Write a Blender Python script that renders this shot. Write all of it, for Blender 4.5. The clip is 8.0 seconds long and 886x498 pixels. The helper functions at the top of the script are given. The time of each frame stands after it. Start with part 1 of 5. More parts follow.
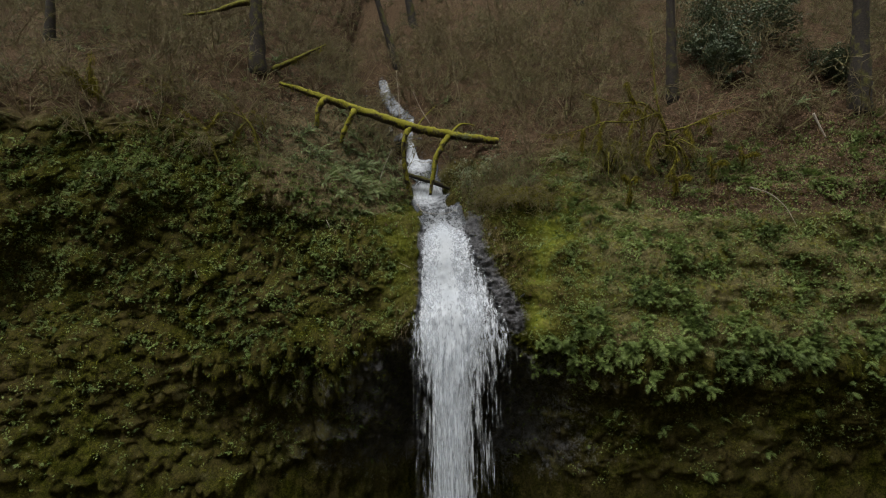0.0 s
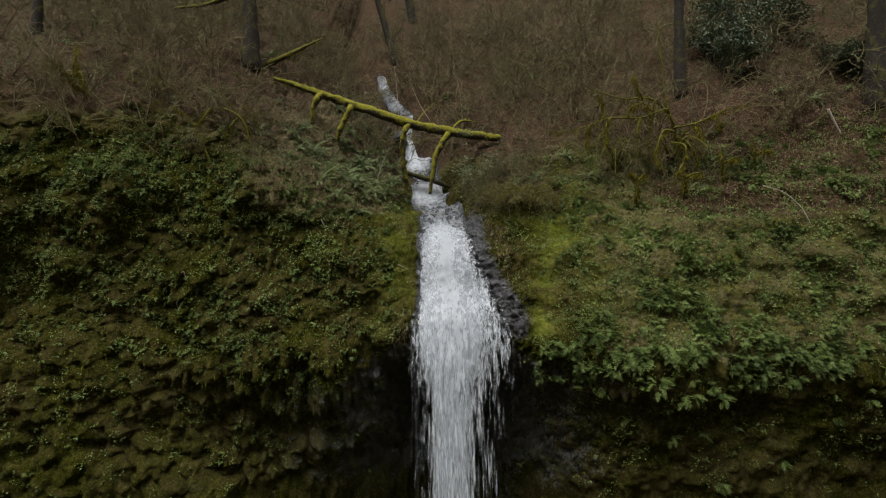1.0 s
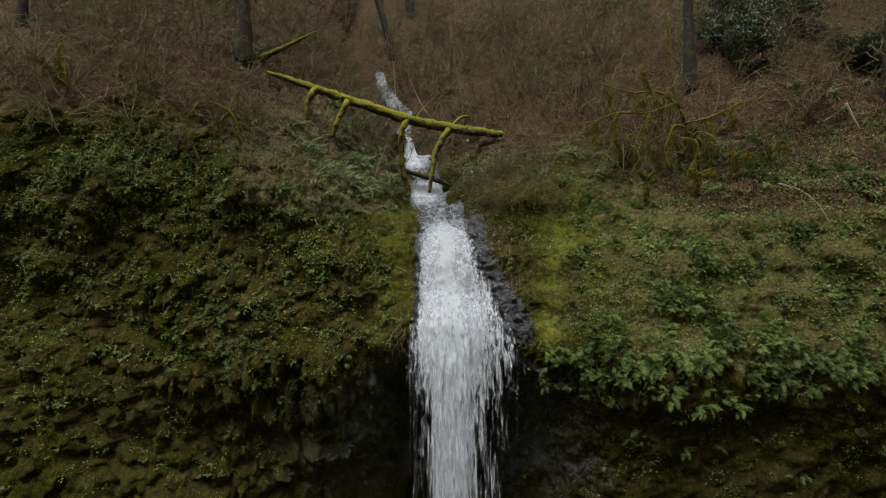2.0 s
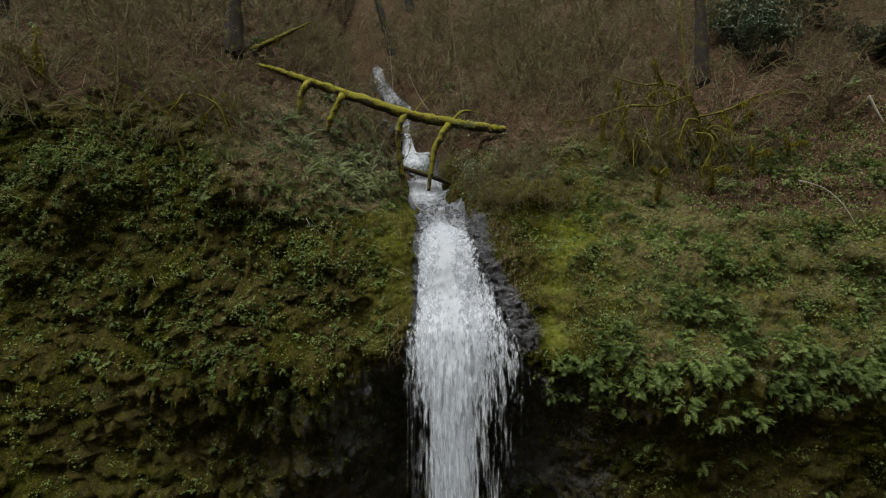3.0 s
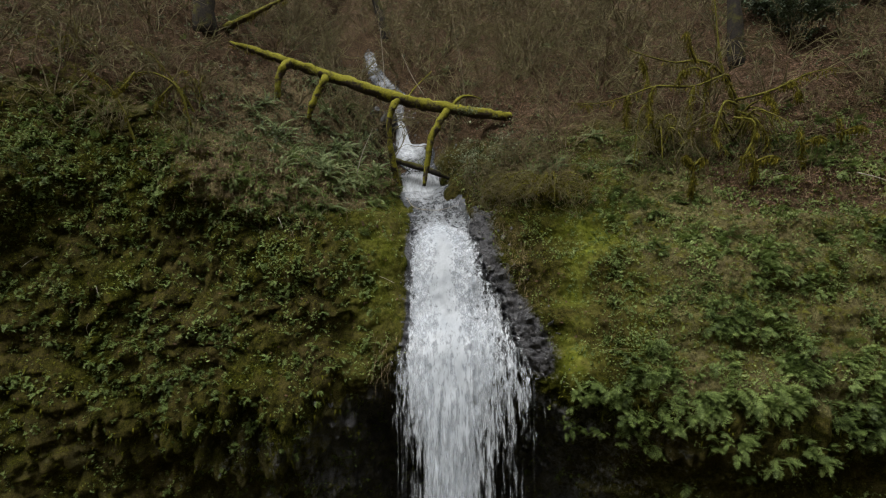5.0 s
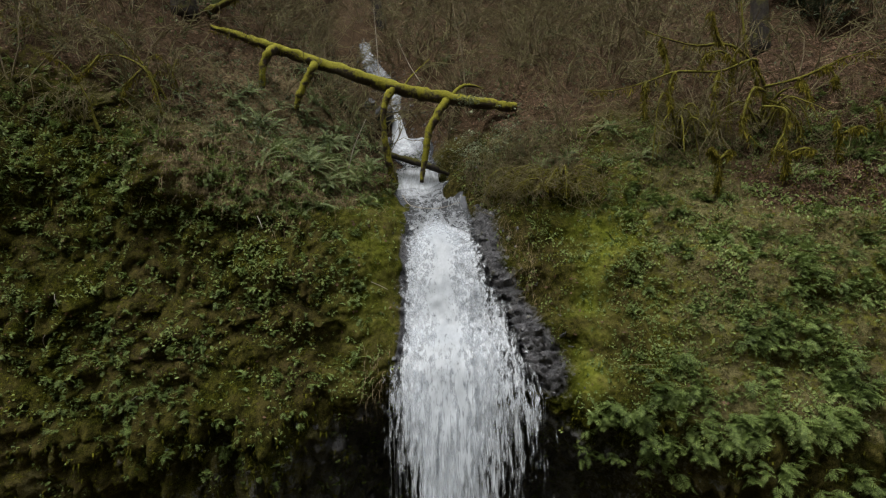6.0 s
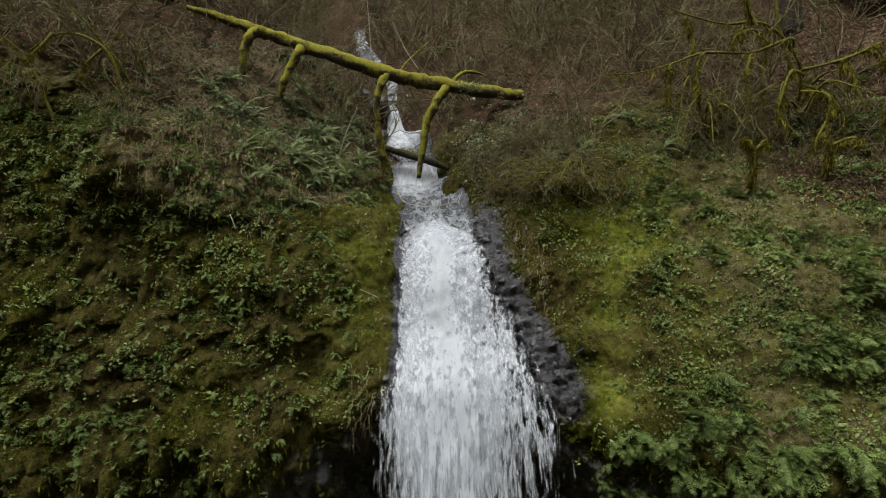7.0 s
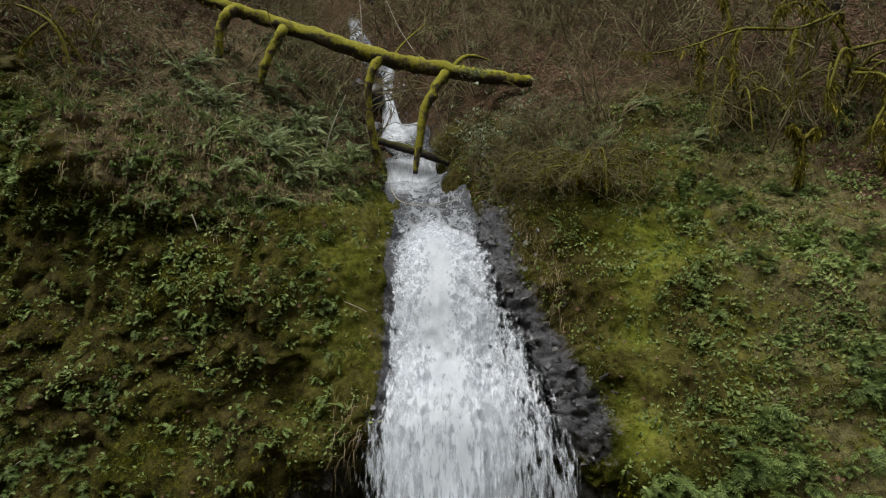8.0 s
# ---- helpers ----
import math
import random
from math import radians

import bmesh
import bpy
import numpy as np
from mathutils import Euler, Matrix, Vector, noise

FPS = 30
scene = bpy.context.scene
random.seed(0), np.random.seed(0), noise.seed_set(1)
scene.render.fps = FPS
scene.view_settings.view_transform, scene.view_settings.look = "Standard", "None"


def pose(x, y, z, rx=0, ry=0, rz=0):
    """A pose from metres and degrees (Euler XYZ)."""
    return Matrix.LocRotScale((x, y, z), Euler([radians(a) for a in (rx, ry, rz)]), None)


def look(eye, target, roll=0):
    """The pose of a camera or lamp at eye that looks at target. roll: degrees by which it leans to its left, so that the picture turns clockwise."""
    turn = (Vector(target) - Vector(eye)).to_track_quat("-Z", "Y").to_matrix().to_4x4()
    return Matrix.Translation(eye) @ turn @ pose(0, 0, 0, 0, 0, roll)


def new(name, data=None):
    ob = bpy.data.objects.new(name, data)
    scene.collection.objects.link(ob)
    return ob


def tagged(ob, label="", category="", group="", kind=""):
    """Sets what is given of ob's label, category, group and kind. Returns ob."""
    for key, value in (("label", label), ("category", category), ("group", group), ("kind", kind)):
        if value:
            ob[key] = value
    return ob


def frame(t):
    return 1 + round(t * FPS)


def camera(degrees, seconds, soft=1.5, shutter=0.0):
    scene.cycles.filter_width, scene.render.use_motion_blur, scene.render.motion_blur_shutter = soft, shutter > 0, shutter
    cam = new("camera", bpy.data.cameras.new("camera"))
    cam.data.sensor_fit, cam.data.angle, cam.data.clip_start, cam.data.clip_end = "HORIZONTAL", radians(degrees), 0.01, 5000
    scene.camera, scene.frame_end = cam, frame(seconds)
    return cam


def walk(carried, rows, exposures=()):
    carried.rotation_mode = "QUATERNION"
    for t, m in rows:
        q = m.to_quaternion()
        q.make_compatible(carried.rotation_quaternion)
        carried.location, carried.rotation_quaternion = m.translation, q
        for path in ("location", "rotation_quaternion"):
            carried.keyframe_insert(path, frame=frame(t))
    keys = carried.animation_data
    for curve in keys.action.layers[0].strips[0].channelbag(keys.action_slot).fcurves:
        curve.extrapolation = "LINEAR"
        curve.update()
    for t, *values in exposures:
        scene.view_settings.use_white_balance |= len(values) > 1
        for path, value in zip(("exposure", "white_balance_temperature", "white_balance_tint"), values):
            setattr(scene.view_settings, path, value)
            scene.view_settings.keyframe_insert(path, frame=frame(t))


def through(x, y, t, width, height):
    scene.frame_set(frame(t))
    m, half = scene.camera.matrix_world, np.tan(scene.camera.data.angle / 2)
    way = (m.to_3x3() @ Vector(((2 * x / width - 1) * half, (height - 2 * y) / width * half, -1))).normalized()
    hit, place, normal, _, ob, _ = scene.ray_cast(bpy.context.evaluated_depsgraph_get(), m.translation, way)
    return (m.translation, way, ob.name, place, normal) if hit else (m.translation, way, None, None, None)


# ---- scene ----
cam = camera(75.7, 8.0, soft=1.15)
METRES, EYE, TILT, LEAN, TURN = 10.0, 12.0, 0.0, 0.0, -0.1
ROWS = [
    (0.0, 0.0, 0.0, 0.0, -0.01, -1.56, 0.47),
    (0.5, 0.0002, 0.0385, 0.001, 0.0, -1.57, 0.47),
    (1.0, 0.0007, 0.08, 0.0016, 0.01, -1.57, 0.47),
    (1.5, 0.001, 0.124, 0.0025, 0.02, -1.58, 0.48),
    (3.0, 0.0041, 0.2774, -0.0022, 0.08, -1.42, 0.5),
    (3.5, 0.0049, 0.3364, -0.0013, 0.07, -1.44, 0.51),
    (4.0, 0.0066, 0.3988, 0.0009, 0.05, -1.46, 0.53),
    (4.5, 0.0086, 0.4646, 0.0032, 0.05, -1.47, 0.54),
    (6.0, 0.0136, 0.6821, 0.0041, 0.08, -1.4, 0.56),
    (6.5, 0.015, 0.7587, 0.0051, 0.09, -1.4, 0.57),
    (7.0, 0.0167, 0.8373, 0.0061, 0.13, -1.39, 0.57),
    (7.5, 0.0185, 0.9178, 0.0084, 0.16, -1.37, 0.58),
    (8.0, 0.0204, 0.9994, 0.011, 0.23, -1.35, 0.57),
]
walk(cam, [(t, pose(0, 0, EYE, TILT, LEAN, TURN) @ pose(METRES * x, METRES * y, METRES * z, 90 + pitch, roll, yaw)) for t, x, y, z, yaw, pitch, roll in ROWS], exposures=((0.0, 0.98), (4.5, 1.05), (8.0, 1.17)))

# ---- sky and light: a dull overcast day ----
world = bpy.data.worlds.new("overcast_sky")
scene.world = world
world.use_nodes = True
wt = world.node_tree
sky = wt.nodes.new("ShaderNodeTexSky")
sky.sky_type, sky.sun_disc = "NISHITA", False
sky.sun_elevation, sky.sun_rotation = radians(70), radians(205)
sky.dust_density = 4.0
grey = wt.nodes.new("ShaderNodeHueSaturation")
grey.inputs["Saturation"].default_value = 0.06
wt.links.new(sky.outputs[0], grey.inputs["Color"])
wt.links.new(grey.outputs[0], wt.nodes["Background"].inputs["Color"])
wt.nodes["Background"].inputs["Strength"].default_value = 0.10
sun = new("sun", bpy.data.lights.new("sun", "SUN"))
sun.data.energy, sun.data.angle, sun.data.color = 1.5, radians(28), (1.0, 0.96, 0.90)
sun.matrix_world = look((-22, -8, 98), (0, 19, 10))


# ---- materials ----
def shader(name):
    m = bpy.data.materials.new(name)
    m.use_nodes = True
    return m, m.node_tree, m.node_tree.nodes["Principled BSDF"]


def node(t, kind, **inputs):
    n = t.nodes.new(kind)
    for key, value in inputs.items():
        n.inputs[key.replace("_", " ")].default_value = value
    return n


def noise_tex(t, vec, scale, detail=4.0, rough=0.6, distort=0.0):
    n = node(t, "ShaderNodeTexNoise", Scale=scale, Detail=detail, Roughness=rough, Distortion=distort)
    if vec is not None:
        t.links.new(vec, n.inputs["Vector"])
    return n.outputs["Fac"]


def ramp(t, fac, stops):
    n = t.nodes.new("ShaderNodeValToRGB")
    while len(n.color_ramp.elements) < len(stops):
        n.color_ramp.elements.new(0.5)
    for e, (at, col) in zip(n.color_ramp.elements, stops):
        e.position = at
        e.color = (*col, 1) if not isinstance(col, (int, float)) else (col, col, col, 1)
    t.links.new(fac, n.inputs[0])
    return n.outputs[0]


def mix(t, fac, a, b, kind="MIX"):
    n = t.nodes.new("ShaderNodeMix")
    n.data_type, n.blend_type = "RGBA", kind
    for slot, value in ((0, fac), (6, a), (7, b)):
        if isinstance(value, (int, float)):
            n.inputs[slot].default_value = value if slot == 0 else (value, value, value, 1)
        elif isinstance(value, tuple):
            n.inputs[slot].default_value = (*value, 1)
        else:
            t.links.new(value, n.inputs[slot])
    return n.outputs[2]


def calc(t, op, a, b=0.0, clamp=False):
    n = t.nodes.new("ShaderNodeMath")
    n.operation, n.use_clamp = op, clamp
    for slot, value in ((0, a), (1, b)):
        if isinstance(value, (int, float)):
            n.inputs[slot].default_value = value
        else:
            t.links.new(value, n.inputs[slot])
    return n.outputs[0]


def attr(t, name):
    n = t.nodes.new("ShaderNodeAttribute")
    n.attribute_name = name
    return n.outputs["Fac"]


def relief(t, bsdf, height, strength, distance):
    b = node(t, "ShaderNodeBump", Strength=strength, Distance=distance)
    t.links.new(height, b.inputs["Height"])
    t.links.new(b.outputs[0], bsdf.inputs["Normal"])


def ground_material():
    m, t, b = shader("hillside")
    pos = t.nodes.new("ShaderNodeNewGeometry").outputs["Position"]
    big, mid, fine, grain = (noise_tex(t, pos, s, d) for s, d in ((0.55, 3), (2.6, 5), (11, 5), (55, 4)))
    # near-black low stops put crease shade into the moss colour
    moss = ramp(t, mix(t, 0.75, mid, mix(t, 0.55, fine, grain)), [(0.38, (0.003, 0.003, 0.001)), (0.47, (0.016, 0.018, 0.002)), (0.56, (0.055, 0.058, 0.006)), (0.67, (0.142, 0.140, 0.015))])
    lime = ramp(t, mix(t, 0.5, mid, fine), [(0.3, (0.040, 0.050, 0.006)), (0.5, (0.125, 0.145, 0.018)), (0.7, (0.26, 0.28, 0.048))])
    moss = mix(t, attr(t, "lime"), moss, lime)
    soil = ramp(t, mix(t, 0.5, fine, grain), [(0.35, (0.018, 0.015, 0.006)), (0.5, (0.095, 0.088, 0.036)), (0.65, (0.24, 0.22, 0.10))])
    litter = ramp(t, mix(t, 0.6, fine, grain), [(0.37, (0.010, 0.007, 0.004)), (0.5, (0.044, 0.029, 0.017)), (0.63, (0.130, 0.088, 0.050))])
    rock = ramp(t, mix(t, 0.85, mid, mix(t, 0.55, fine, grain)), [(0.34, (0.010, 0.010, 0.011)), (0.50, (0.044, 0.044, 0.048)), (0.66, (0.125, 0.126, 0.135))])
    patch = lambda name, soft: ramp(t, calc(t, "ADD", attr(t, name), calc(t, "MULTIPLY", calc(t, "SUBTRACT", mix(t, 0.5, mid, fine), 0.5), 2.0)), [(0.5 - soft, 0.0), (0.5 + soft, 1.0)])
    mossy, rocky = patch("moss", 0.10), patch("rock", 0.12)
    col = mix(t, patch("litter", 0.15), soil, litter)
    straw = ramp(t, mix(t, 0.6, fine, grain), [(0.36, (0.030, 0.022, 0.010)), (0.5, (0.120, 0.096, 0.050)), (0.64, (0.26, 0.215, 0.125))])
    col = mix(t, patch("straw", 0.2), col, straw)
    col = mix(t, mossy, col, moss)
    col = mix(t, ramp(t, mix(t, 0.5, big, mid), [(0.42, 0.0), (0.60, 0.65)]), col, mix(t, ramp(t, grain, [(0.4, 0.2), (0.6, 1.0)]), col, mix(t, fine, (0.012, 0.008, 0.005), (0.14, 0.094, 0.055))))
    col = mix(t, rocky, col, rock)
    t.links.new(col, b.inputs["Base Color"])
    t.links.new(mix(t, rocky, 0.95, ramp(t, mix(t, 0.5, fine, grain), [(0.40, 0.22), (0.6, 0.55)])), b.inputs["Roughness"])
    t.links.new(ramp(t, rocky, [(0.0, 0.04), (1.0, 0.4)]), b.inputs["Specular IOR Level"])
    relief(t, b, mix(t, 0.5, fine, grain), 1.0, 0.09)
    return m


def leaf_material(name, dark, light, dry=None, through=0.25, rough=0.5, gloss=0.2, loose=True):
    """Green or dead leaf: varies from leaf to leaf, with fine mottling."""
    m, t, b = shader(name)
    geo = t.nodes.new("ShaderNodeNewGeometry")
    one = geo.outputs["Random Per Island"] if loose else t.nodes.new("ShaderNodeObjectInfo").outputs["Random"]
    spot = noise_tex(t, geo.outputs["Position"], 7, 3)
    patch = noise_tex(t, geo.outputs["Position"], 0.9, 2)
    fac = calc(t, "ADD", calc(t, "MULTIPLY", one, 0.5), calc(t, "ADD", calc(t, "MULTIPLY", spot, 0.5), calc(t, "SUBTRACT", patch, 0.5)))
    stops = [(0.2, dark), (0.8, light)] + ([(0.97, dry)] if dry else [])
    col = ramp(t, fac, stops)
    t.links.new(col, b.inputs["Base Color"])
    b.inputs["Roughness"].default_value = rough
    b.inputs["Specular IOR Level"].default_value = gloss
    tr = t.nodes.new("ShaderNodeBsdfTranslucent")
    t.links.new(col, tr.inputs["Color"])
    mx = node(t, "ShaderNodeMixShader", Fac=through)
    t.links.new(b.outputs[0], mx.inputs[1])
    t.links.new(tr.outputs[0], mx.inputs[2])
    t.links.new(mx.outputs[0], t.nodes["Material Output"].inputs["Surface"])
    return m


def bark_material(name, dark, light, moss=None, cover=0.5):
    """Bark with furrows; moss, where given, lies on the upper sides and in patches."""
    m, t, b = shader(name)
    geo = t.nodes.new("ShaderNodeNewGeometry")
    pos = geo.outputs["Position"]
    fur, fine = noise_tex(t, pos, 14, 6, 0.65, 0.6), noise_tex(t, pos, 70, 3)
    col = ramp(t, mix(t, 0.35, fur, fine), [(0.32, dark), (0.65, light)])
    if moss:
        up = node(t, "ShaderNodeSeparateXYZ")
        t.links.new(geo.outputs["Normal"], up.inputs[0])
        lay = calc(t, "ADD", calc(t, "MULTIPLY", up.outputs[2], 0.35), calc(t, "MULTIPLY", noise_tex(t, pos, 3.5, 4), 1.1))
        green = ramp(t, mix(t, 0.5, fine, fur), [(0.3, tuple(c * 0.35 for c in moss)), (0.52, moss), (0.72, tuple(c * 1.7 for c in moss))])
        col = mix(t, ramp(t, lay, [(0.62 - cover * 0.6, 0.0), (0.80 - cover * 0.6, 1.0)]), col, green)
    t.links.new(col, b.inputs["Base Color"])
    b.inputs["Roughness"].default_value = 0.9
    b.inputs["Specular IOR Level"].default_value = 0.2
    relief(t, b, mix(t, 0.4, fur, fine), 0.9, 0.03)
    return m


def stone_material():
    m, t, b = shader("wet_basalt")
    pos = t.nodes.new("ShaderNodeNewGeometry").outputs["Position"]
    mid, fine = noise_tex(t, pos, 5, 5), noise_tex(t, pos, 30, 4)
    col = ramp(t, mix(t, 0.4, mid, fine), [(0.35, (0.010, 0.010, 0.011)), (0.55, (0.032, 0.032, 0.035)), (0.7, (0.10, 0.10, 0.108))])
    green = ramp(t, noise_tex(t, pos, 2.1, 4), [(0.58, 0.0), (0.7, 0.8)])
    t.links.new(mix(t, green, col, (0.05, 0.05, 0.012)), b.inputs["Base Color"])
    t.links.new(ramp(t, fine, [(0.35, 0.22), (0.65, 0.6)]), b.inputs["Roughness"])
    relief(t, b, mix(t, 0.5, mid, fine), 0.8, 0.03)
    return m


def foam_material(name, across, along, opaque):
    """Falling white water: broken into drops and strands, dense where the sheet is thick."""
    m, t, b = shader(name)
    uv = t.nodes.new("ShaderNodeUVMap")
    uv.uv_map = "flow"
    shift = t.nodes.new("ShaderNodeObjectInfo").outputs["Random"]
    off = node(t, "ShaderNodeCombineXYZ")
    t.links.new(calc(t, "MULTIPLY", shift, 37.0), off.inputs[0])
    t.links.new(calc(t, "MULTIPLY", shift, 91.0), off.inputs[1])
    place = t.nodes.new("ShaderNodeVectorMath")
    t.links.new(uv.outputs[0], place.inputs[0])
    t.links.new(off.outputs[0], place.inputs[1])
    def layer(sx, sy, detail, distort):
        mp = node(t, "ShaderNodeMapping", Scale=(sx, sy, 1))
        t.links.new(place.outputs[0], mp.inputs[0])
        return noise_tex(t, mp.outputs[0], 1.0, detail, 0.62, distort)
    strand, drop, band = layer(across, along, 3, 0.3), layer(across * 2.2, along * 2.6, 4, 0.6), layer(across * 0.32, along * 0.16, 3, 0.3)
    body = calc(t, "ADD", calc(t, "MULTIPLY", strand, 0.38), calc(t, "ADD", calc(t, "MULTIPLY", drop, 0.30), calc(t, "MULTIPLY", band, 0.32)))
    lay = calc(t, "ADD", body, calc(t, "MULTIPLY", calc(t, "SUBTRACT", attr(t, "dens"), 0.5), opaque))
    alpha = ramp(t, lay, [(0.495, 0.0), (0.60, 0.94)])
    col = ramp(t, mix(t, 0.4, drop, strand), [(0.3, (0.375, 0.410, 0.450)), (0.62, (0.520, 0.556, 0.600))])
    t.links.new(col, b.inputs["Base Color"])
    b.inputs["Roughness"].default_value = 0.45
    relief(t, b, body, 0.2, 0.03)
    tr = t.nodes.new("ShaderNodeBsdfTranslucent")
    t.links.new(col, tr.inputs["Color"])
    lit = node(t, "ShaderNodeMixShader", Fac=0.4)
    t.links.new(b.outputs[0], lit.inputs[1])
    t.links.new(tr.outputs[0], lit.inputs[2])
    clear = t.nodes.new("ShaderNodeBsdfTransparent")
    mx = t.nodes.new("ShaderNodeMixShader")
    t.links.new(alpha, mx.inputs[0])
    t.links.new(clear.outputs[0], mx.inputs[1])
    t.links.new(lit.outputs[0], mx.inputs[2])
    t.links.new(mx.outputs[0], t.nodes["Material Output"].inputs["Surface"])
    return m


def stream_material():
    """Fast shallow water: dark and glossy, with lacy white foam where it is broken."""
    m, t, b = shader("stream_water")
    uv = t.nodes.new("ShaderNodeUVMap")
    uv.uv_map = "flow"
    mp = node(t, "ShaderNodeMapping", Scale=(5.5, 2.4, 1))
    t.links.new(uv.outputs[0], mp.inputs[0])
    lace, fine = noise_tex(t, mp.outputs[0], 1.0, 6, 0.66, 1.2), noise_tex(t, mp.outputs[0], 5.0, 4, 0.6, 0.5)
    lay = calc(t, "ADD", mix(t, 0.35, lace, fine), calc(t, "MULTIPLY", attr(t, "dens"), 0.42))
    foam = ramp(t, lay, [(0.48, 0.0), (0.64, 0.45), (0.84, 1.0)])
    t.links.new(mix(t, foam, (0.040, 0.044, 0.049), (0.60, 0.64, 0.69)), b.inputs["Base Color"])
    t.links.new(ramp(t, foam, [(0.0, 0.25), (0.5, 0.7)]), b.inputs["Roughness"])
    relief(t, b, mix(t, 0.4, lace, fine), 0.5, 0.05)
    return m


GROUND = ground_material()
BASALT = stone_material()
FALL = foam_material("falling_water", 9.0, 5.0, 0.32)
STREAM = stream_material()
DRIP, _, drip = shader("dripping_water")
drip.inputs["Base Color"].default_value, drip.inputs["Roughness"].default_value, drip.inputs["Alpha"].default_value = (0.5, 0.53, 0.57, 1), 0.3, 0.35
FERN = leaf_material("fern_green", (0.036, 0.058, 0.014), (0.185, 0.255, 0.070), (0.29, 0.345, 0.12))
SWORD = leaf_material("sword_fern_green", (0.052, 0.076, 0.028), (0.185, 0.225, 0.092))
HERB = leaf_material("pale_herb", (0.065, 0.095, 0.024), (0.200, 0.255, 0.080), (0.28, 0.32, 0.125))
MOSS = leaf_material("moss_tuft", (0.014, 0.017, 0.002), (0.130, 0.132, 0.016), through=0.2, rough=1.0, gloss=0.03)
DEAD = leaf_material("dead_leaf", (0.045, 0.027, 0.016), (0.165, 0.100, 0.062), (0.26, 0.18, 0.115), through=0.1, rough=0.8)
STRAW = leaf_material("dry_grass", (0.085, 0.065, 0.034), (0.28, 0.22, 0.125), through=0.15, rough=0.8)
SALAL = leaf_material("grey_green_leaf", (0.085, 0.102, 0.062), (0.28, 0.315, 0.195), through=0.3)
LAUREL = leaf_material("evergreen_leaf", (0.030, 0.046, 0.024), (0.125, 0.160, 0.098), through=0.1, rough=0.4)
TWIG = bark_material("bare_twig", (0.042, 0.033, 0.021), (0.28, 0.225, 0.145), (0.10, 0.095, 0.034), 0.12)
IVY = leaf_material("dull_green_leaf", (0.028, 0.042, 0.016), (0.105, 0.132, 0.056), (0.17, 0.195, 0.095))
PALE = bark_material("pale_dead_wood", (0.14, 0.12, 0.095), (0.38, 0.34, 0.28))
BARK = bark_material("dark_bark", (0.008, 0.007, 0.006), (0.038, 0.031, 0.026), (0.06, 0.058, 0.014), 0.08)
MOSSBARK = bark_material("moss_covered_bark", (0.020, 0.015, 0.010), (0.075, 0.055, 0.038), (0.115, 0.108, 0.014), 0.5)
MOSSLOG = bark_material("moss_covered_log", (0.012, 0.009, 0.006), (0.060, 0.044, 0.030), (0.165, 0.155, 0.014), 0.38)
TRUNKBARK = bark_material("bark_with_moss_patches", (0.008, 0.007, 0.006), (0.042, 0.034, 0.027), (0.070, 0.066, 0.014), 0.10)
BRANCHMOSS = leaf_material("branch_moss", (0.032, 0.028, 0.004), (0.175, 0.152, 0.022), through=0.2, rough=1.0, gloss=0.03)


# ---- numbers: noise, meshes, tubes ----
rng = np.random.default_rng(7)


def cell(i, j, k, salt=0):
    h = (i.astype(np.int64) * 374761393 + j.astype(np.int64) * 668265263 + k.astype(np.int64) * 2147483647 + salt * 1274126177) & 0xFFFFFFFF
    h = ((h ^ (h >> 13)) * 1274126177) & 0xFFFFFFFF
    h = ((h ^ (h >> 16)) * 2246822519) & 0xFFFFFFFF
    return ((h ^ (h >> 15)) & 0xFFFFFF) / 16777215.0


def value_noise(p, salt=0):
    """Smooth noise from -1 to 1 at the points p (n x 3)."""
    b = np.floor(p)
    f = p - b
    f = f * f * f * (f * (f * 6 - 15) + 10)
    out = 0.0
    for dx in (0, 1):
        for dy in (0, 1):
            for dz in (0, 1):
                w = (f[:, 0] if dx else 1 - f[:, 0]) * (f[:, 1] if dy else 1 - f[:, 1]) * (f[:, 2] if dz else 1 - f[:, 2])
                out = out + w * cell(b[:, 0] + dx, b[:, 1] + dy, b[:, 2] + dz, salt)
    return out * 2 - 1


def fbm(p, octaves=4, salt=0):
    out, amp = 0.0, 0.55
    for o in range(octaves):
        out = out + amp * value_noise(p * (2.03 ** o) + 11.7 * o, salt + o)
        amp *= 0.5
    return out


def domes(p, salt=0):
    """Rounded humps, 0 to 1, one in each unit cell."""
    b = np.floor(p)
    best = np.full(len(p), 9.0)
    for dx in (-1, 0, 1):
        for dy in (-1, 0, 1):
            for dz in (-1, 0, 1):
                q = b + (dx, dy, dz)
                c = np.stack([q[:, a] + 0.15 + 0.7 * cell(q[:, 0], q[:, 1], q[:, 2], salt + a) for a in range(3)], 1)
                best = np.minimum(best, ((p - c) ** 2).sum(1))
    return np.clip(1 - best, 0, 1)


def facets(p, salt=0):
    """Broken rock: each cell is a plane with its own height and tilt, about -1 to 1."""
    b = np.floor(p)
    best, out = np.full(len(p), 9.0), np.zeros(len(p))
    for dx in (-1, 0, 1):
        for dy in (-1, 0, 1):
            for dz in (-1, 0, 1):
                q = b + (dx, dy, dz)
                rnd = [cell(q[:, 0], q[:, 1], q[:, 2], salt + a) for a in range(7)]
                d = p - np.stack([q[:, a] + rnd[a] for a in range(3)], 1)
                near = (d ** 2).sum(1)
                h = (rnd[3] - 0.5) * 1.2 + d[:, 0] * (rnd[4] - 0.5) * 1.6 + d[:, 1] * (rnd[5] - 0.5) * 1.6 + d[:, 2] * (rnd[6] - 0.2) * 1.4
                out = np.where(near < best, h, out)
                best = np.minimum(best, near)
    return out


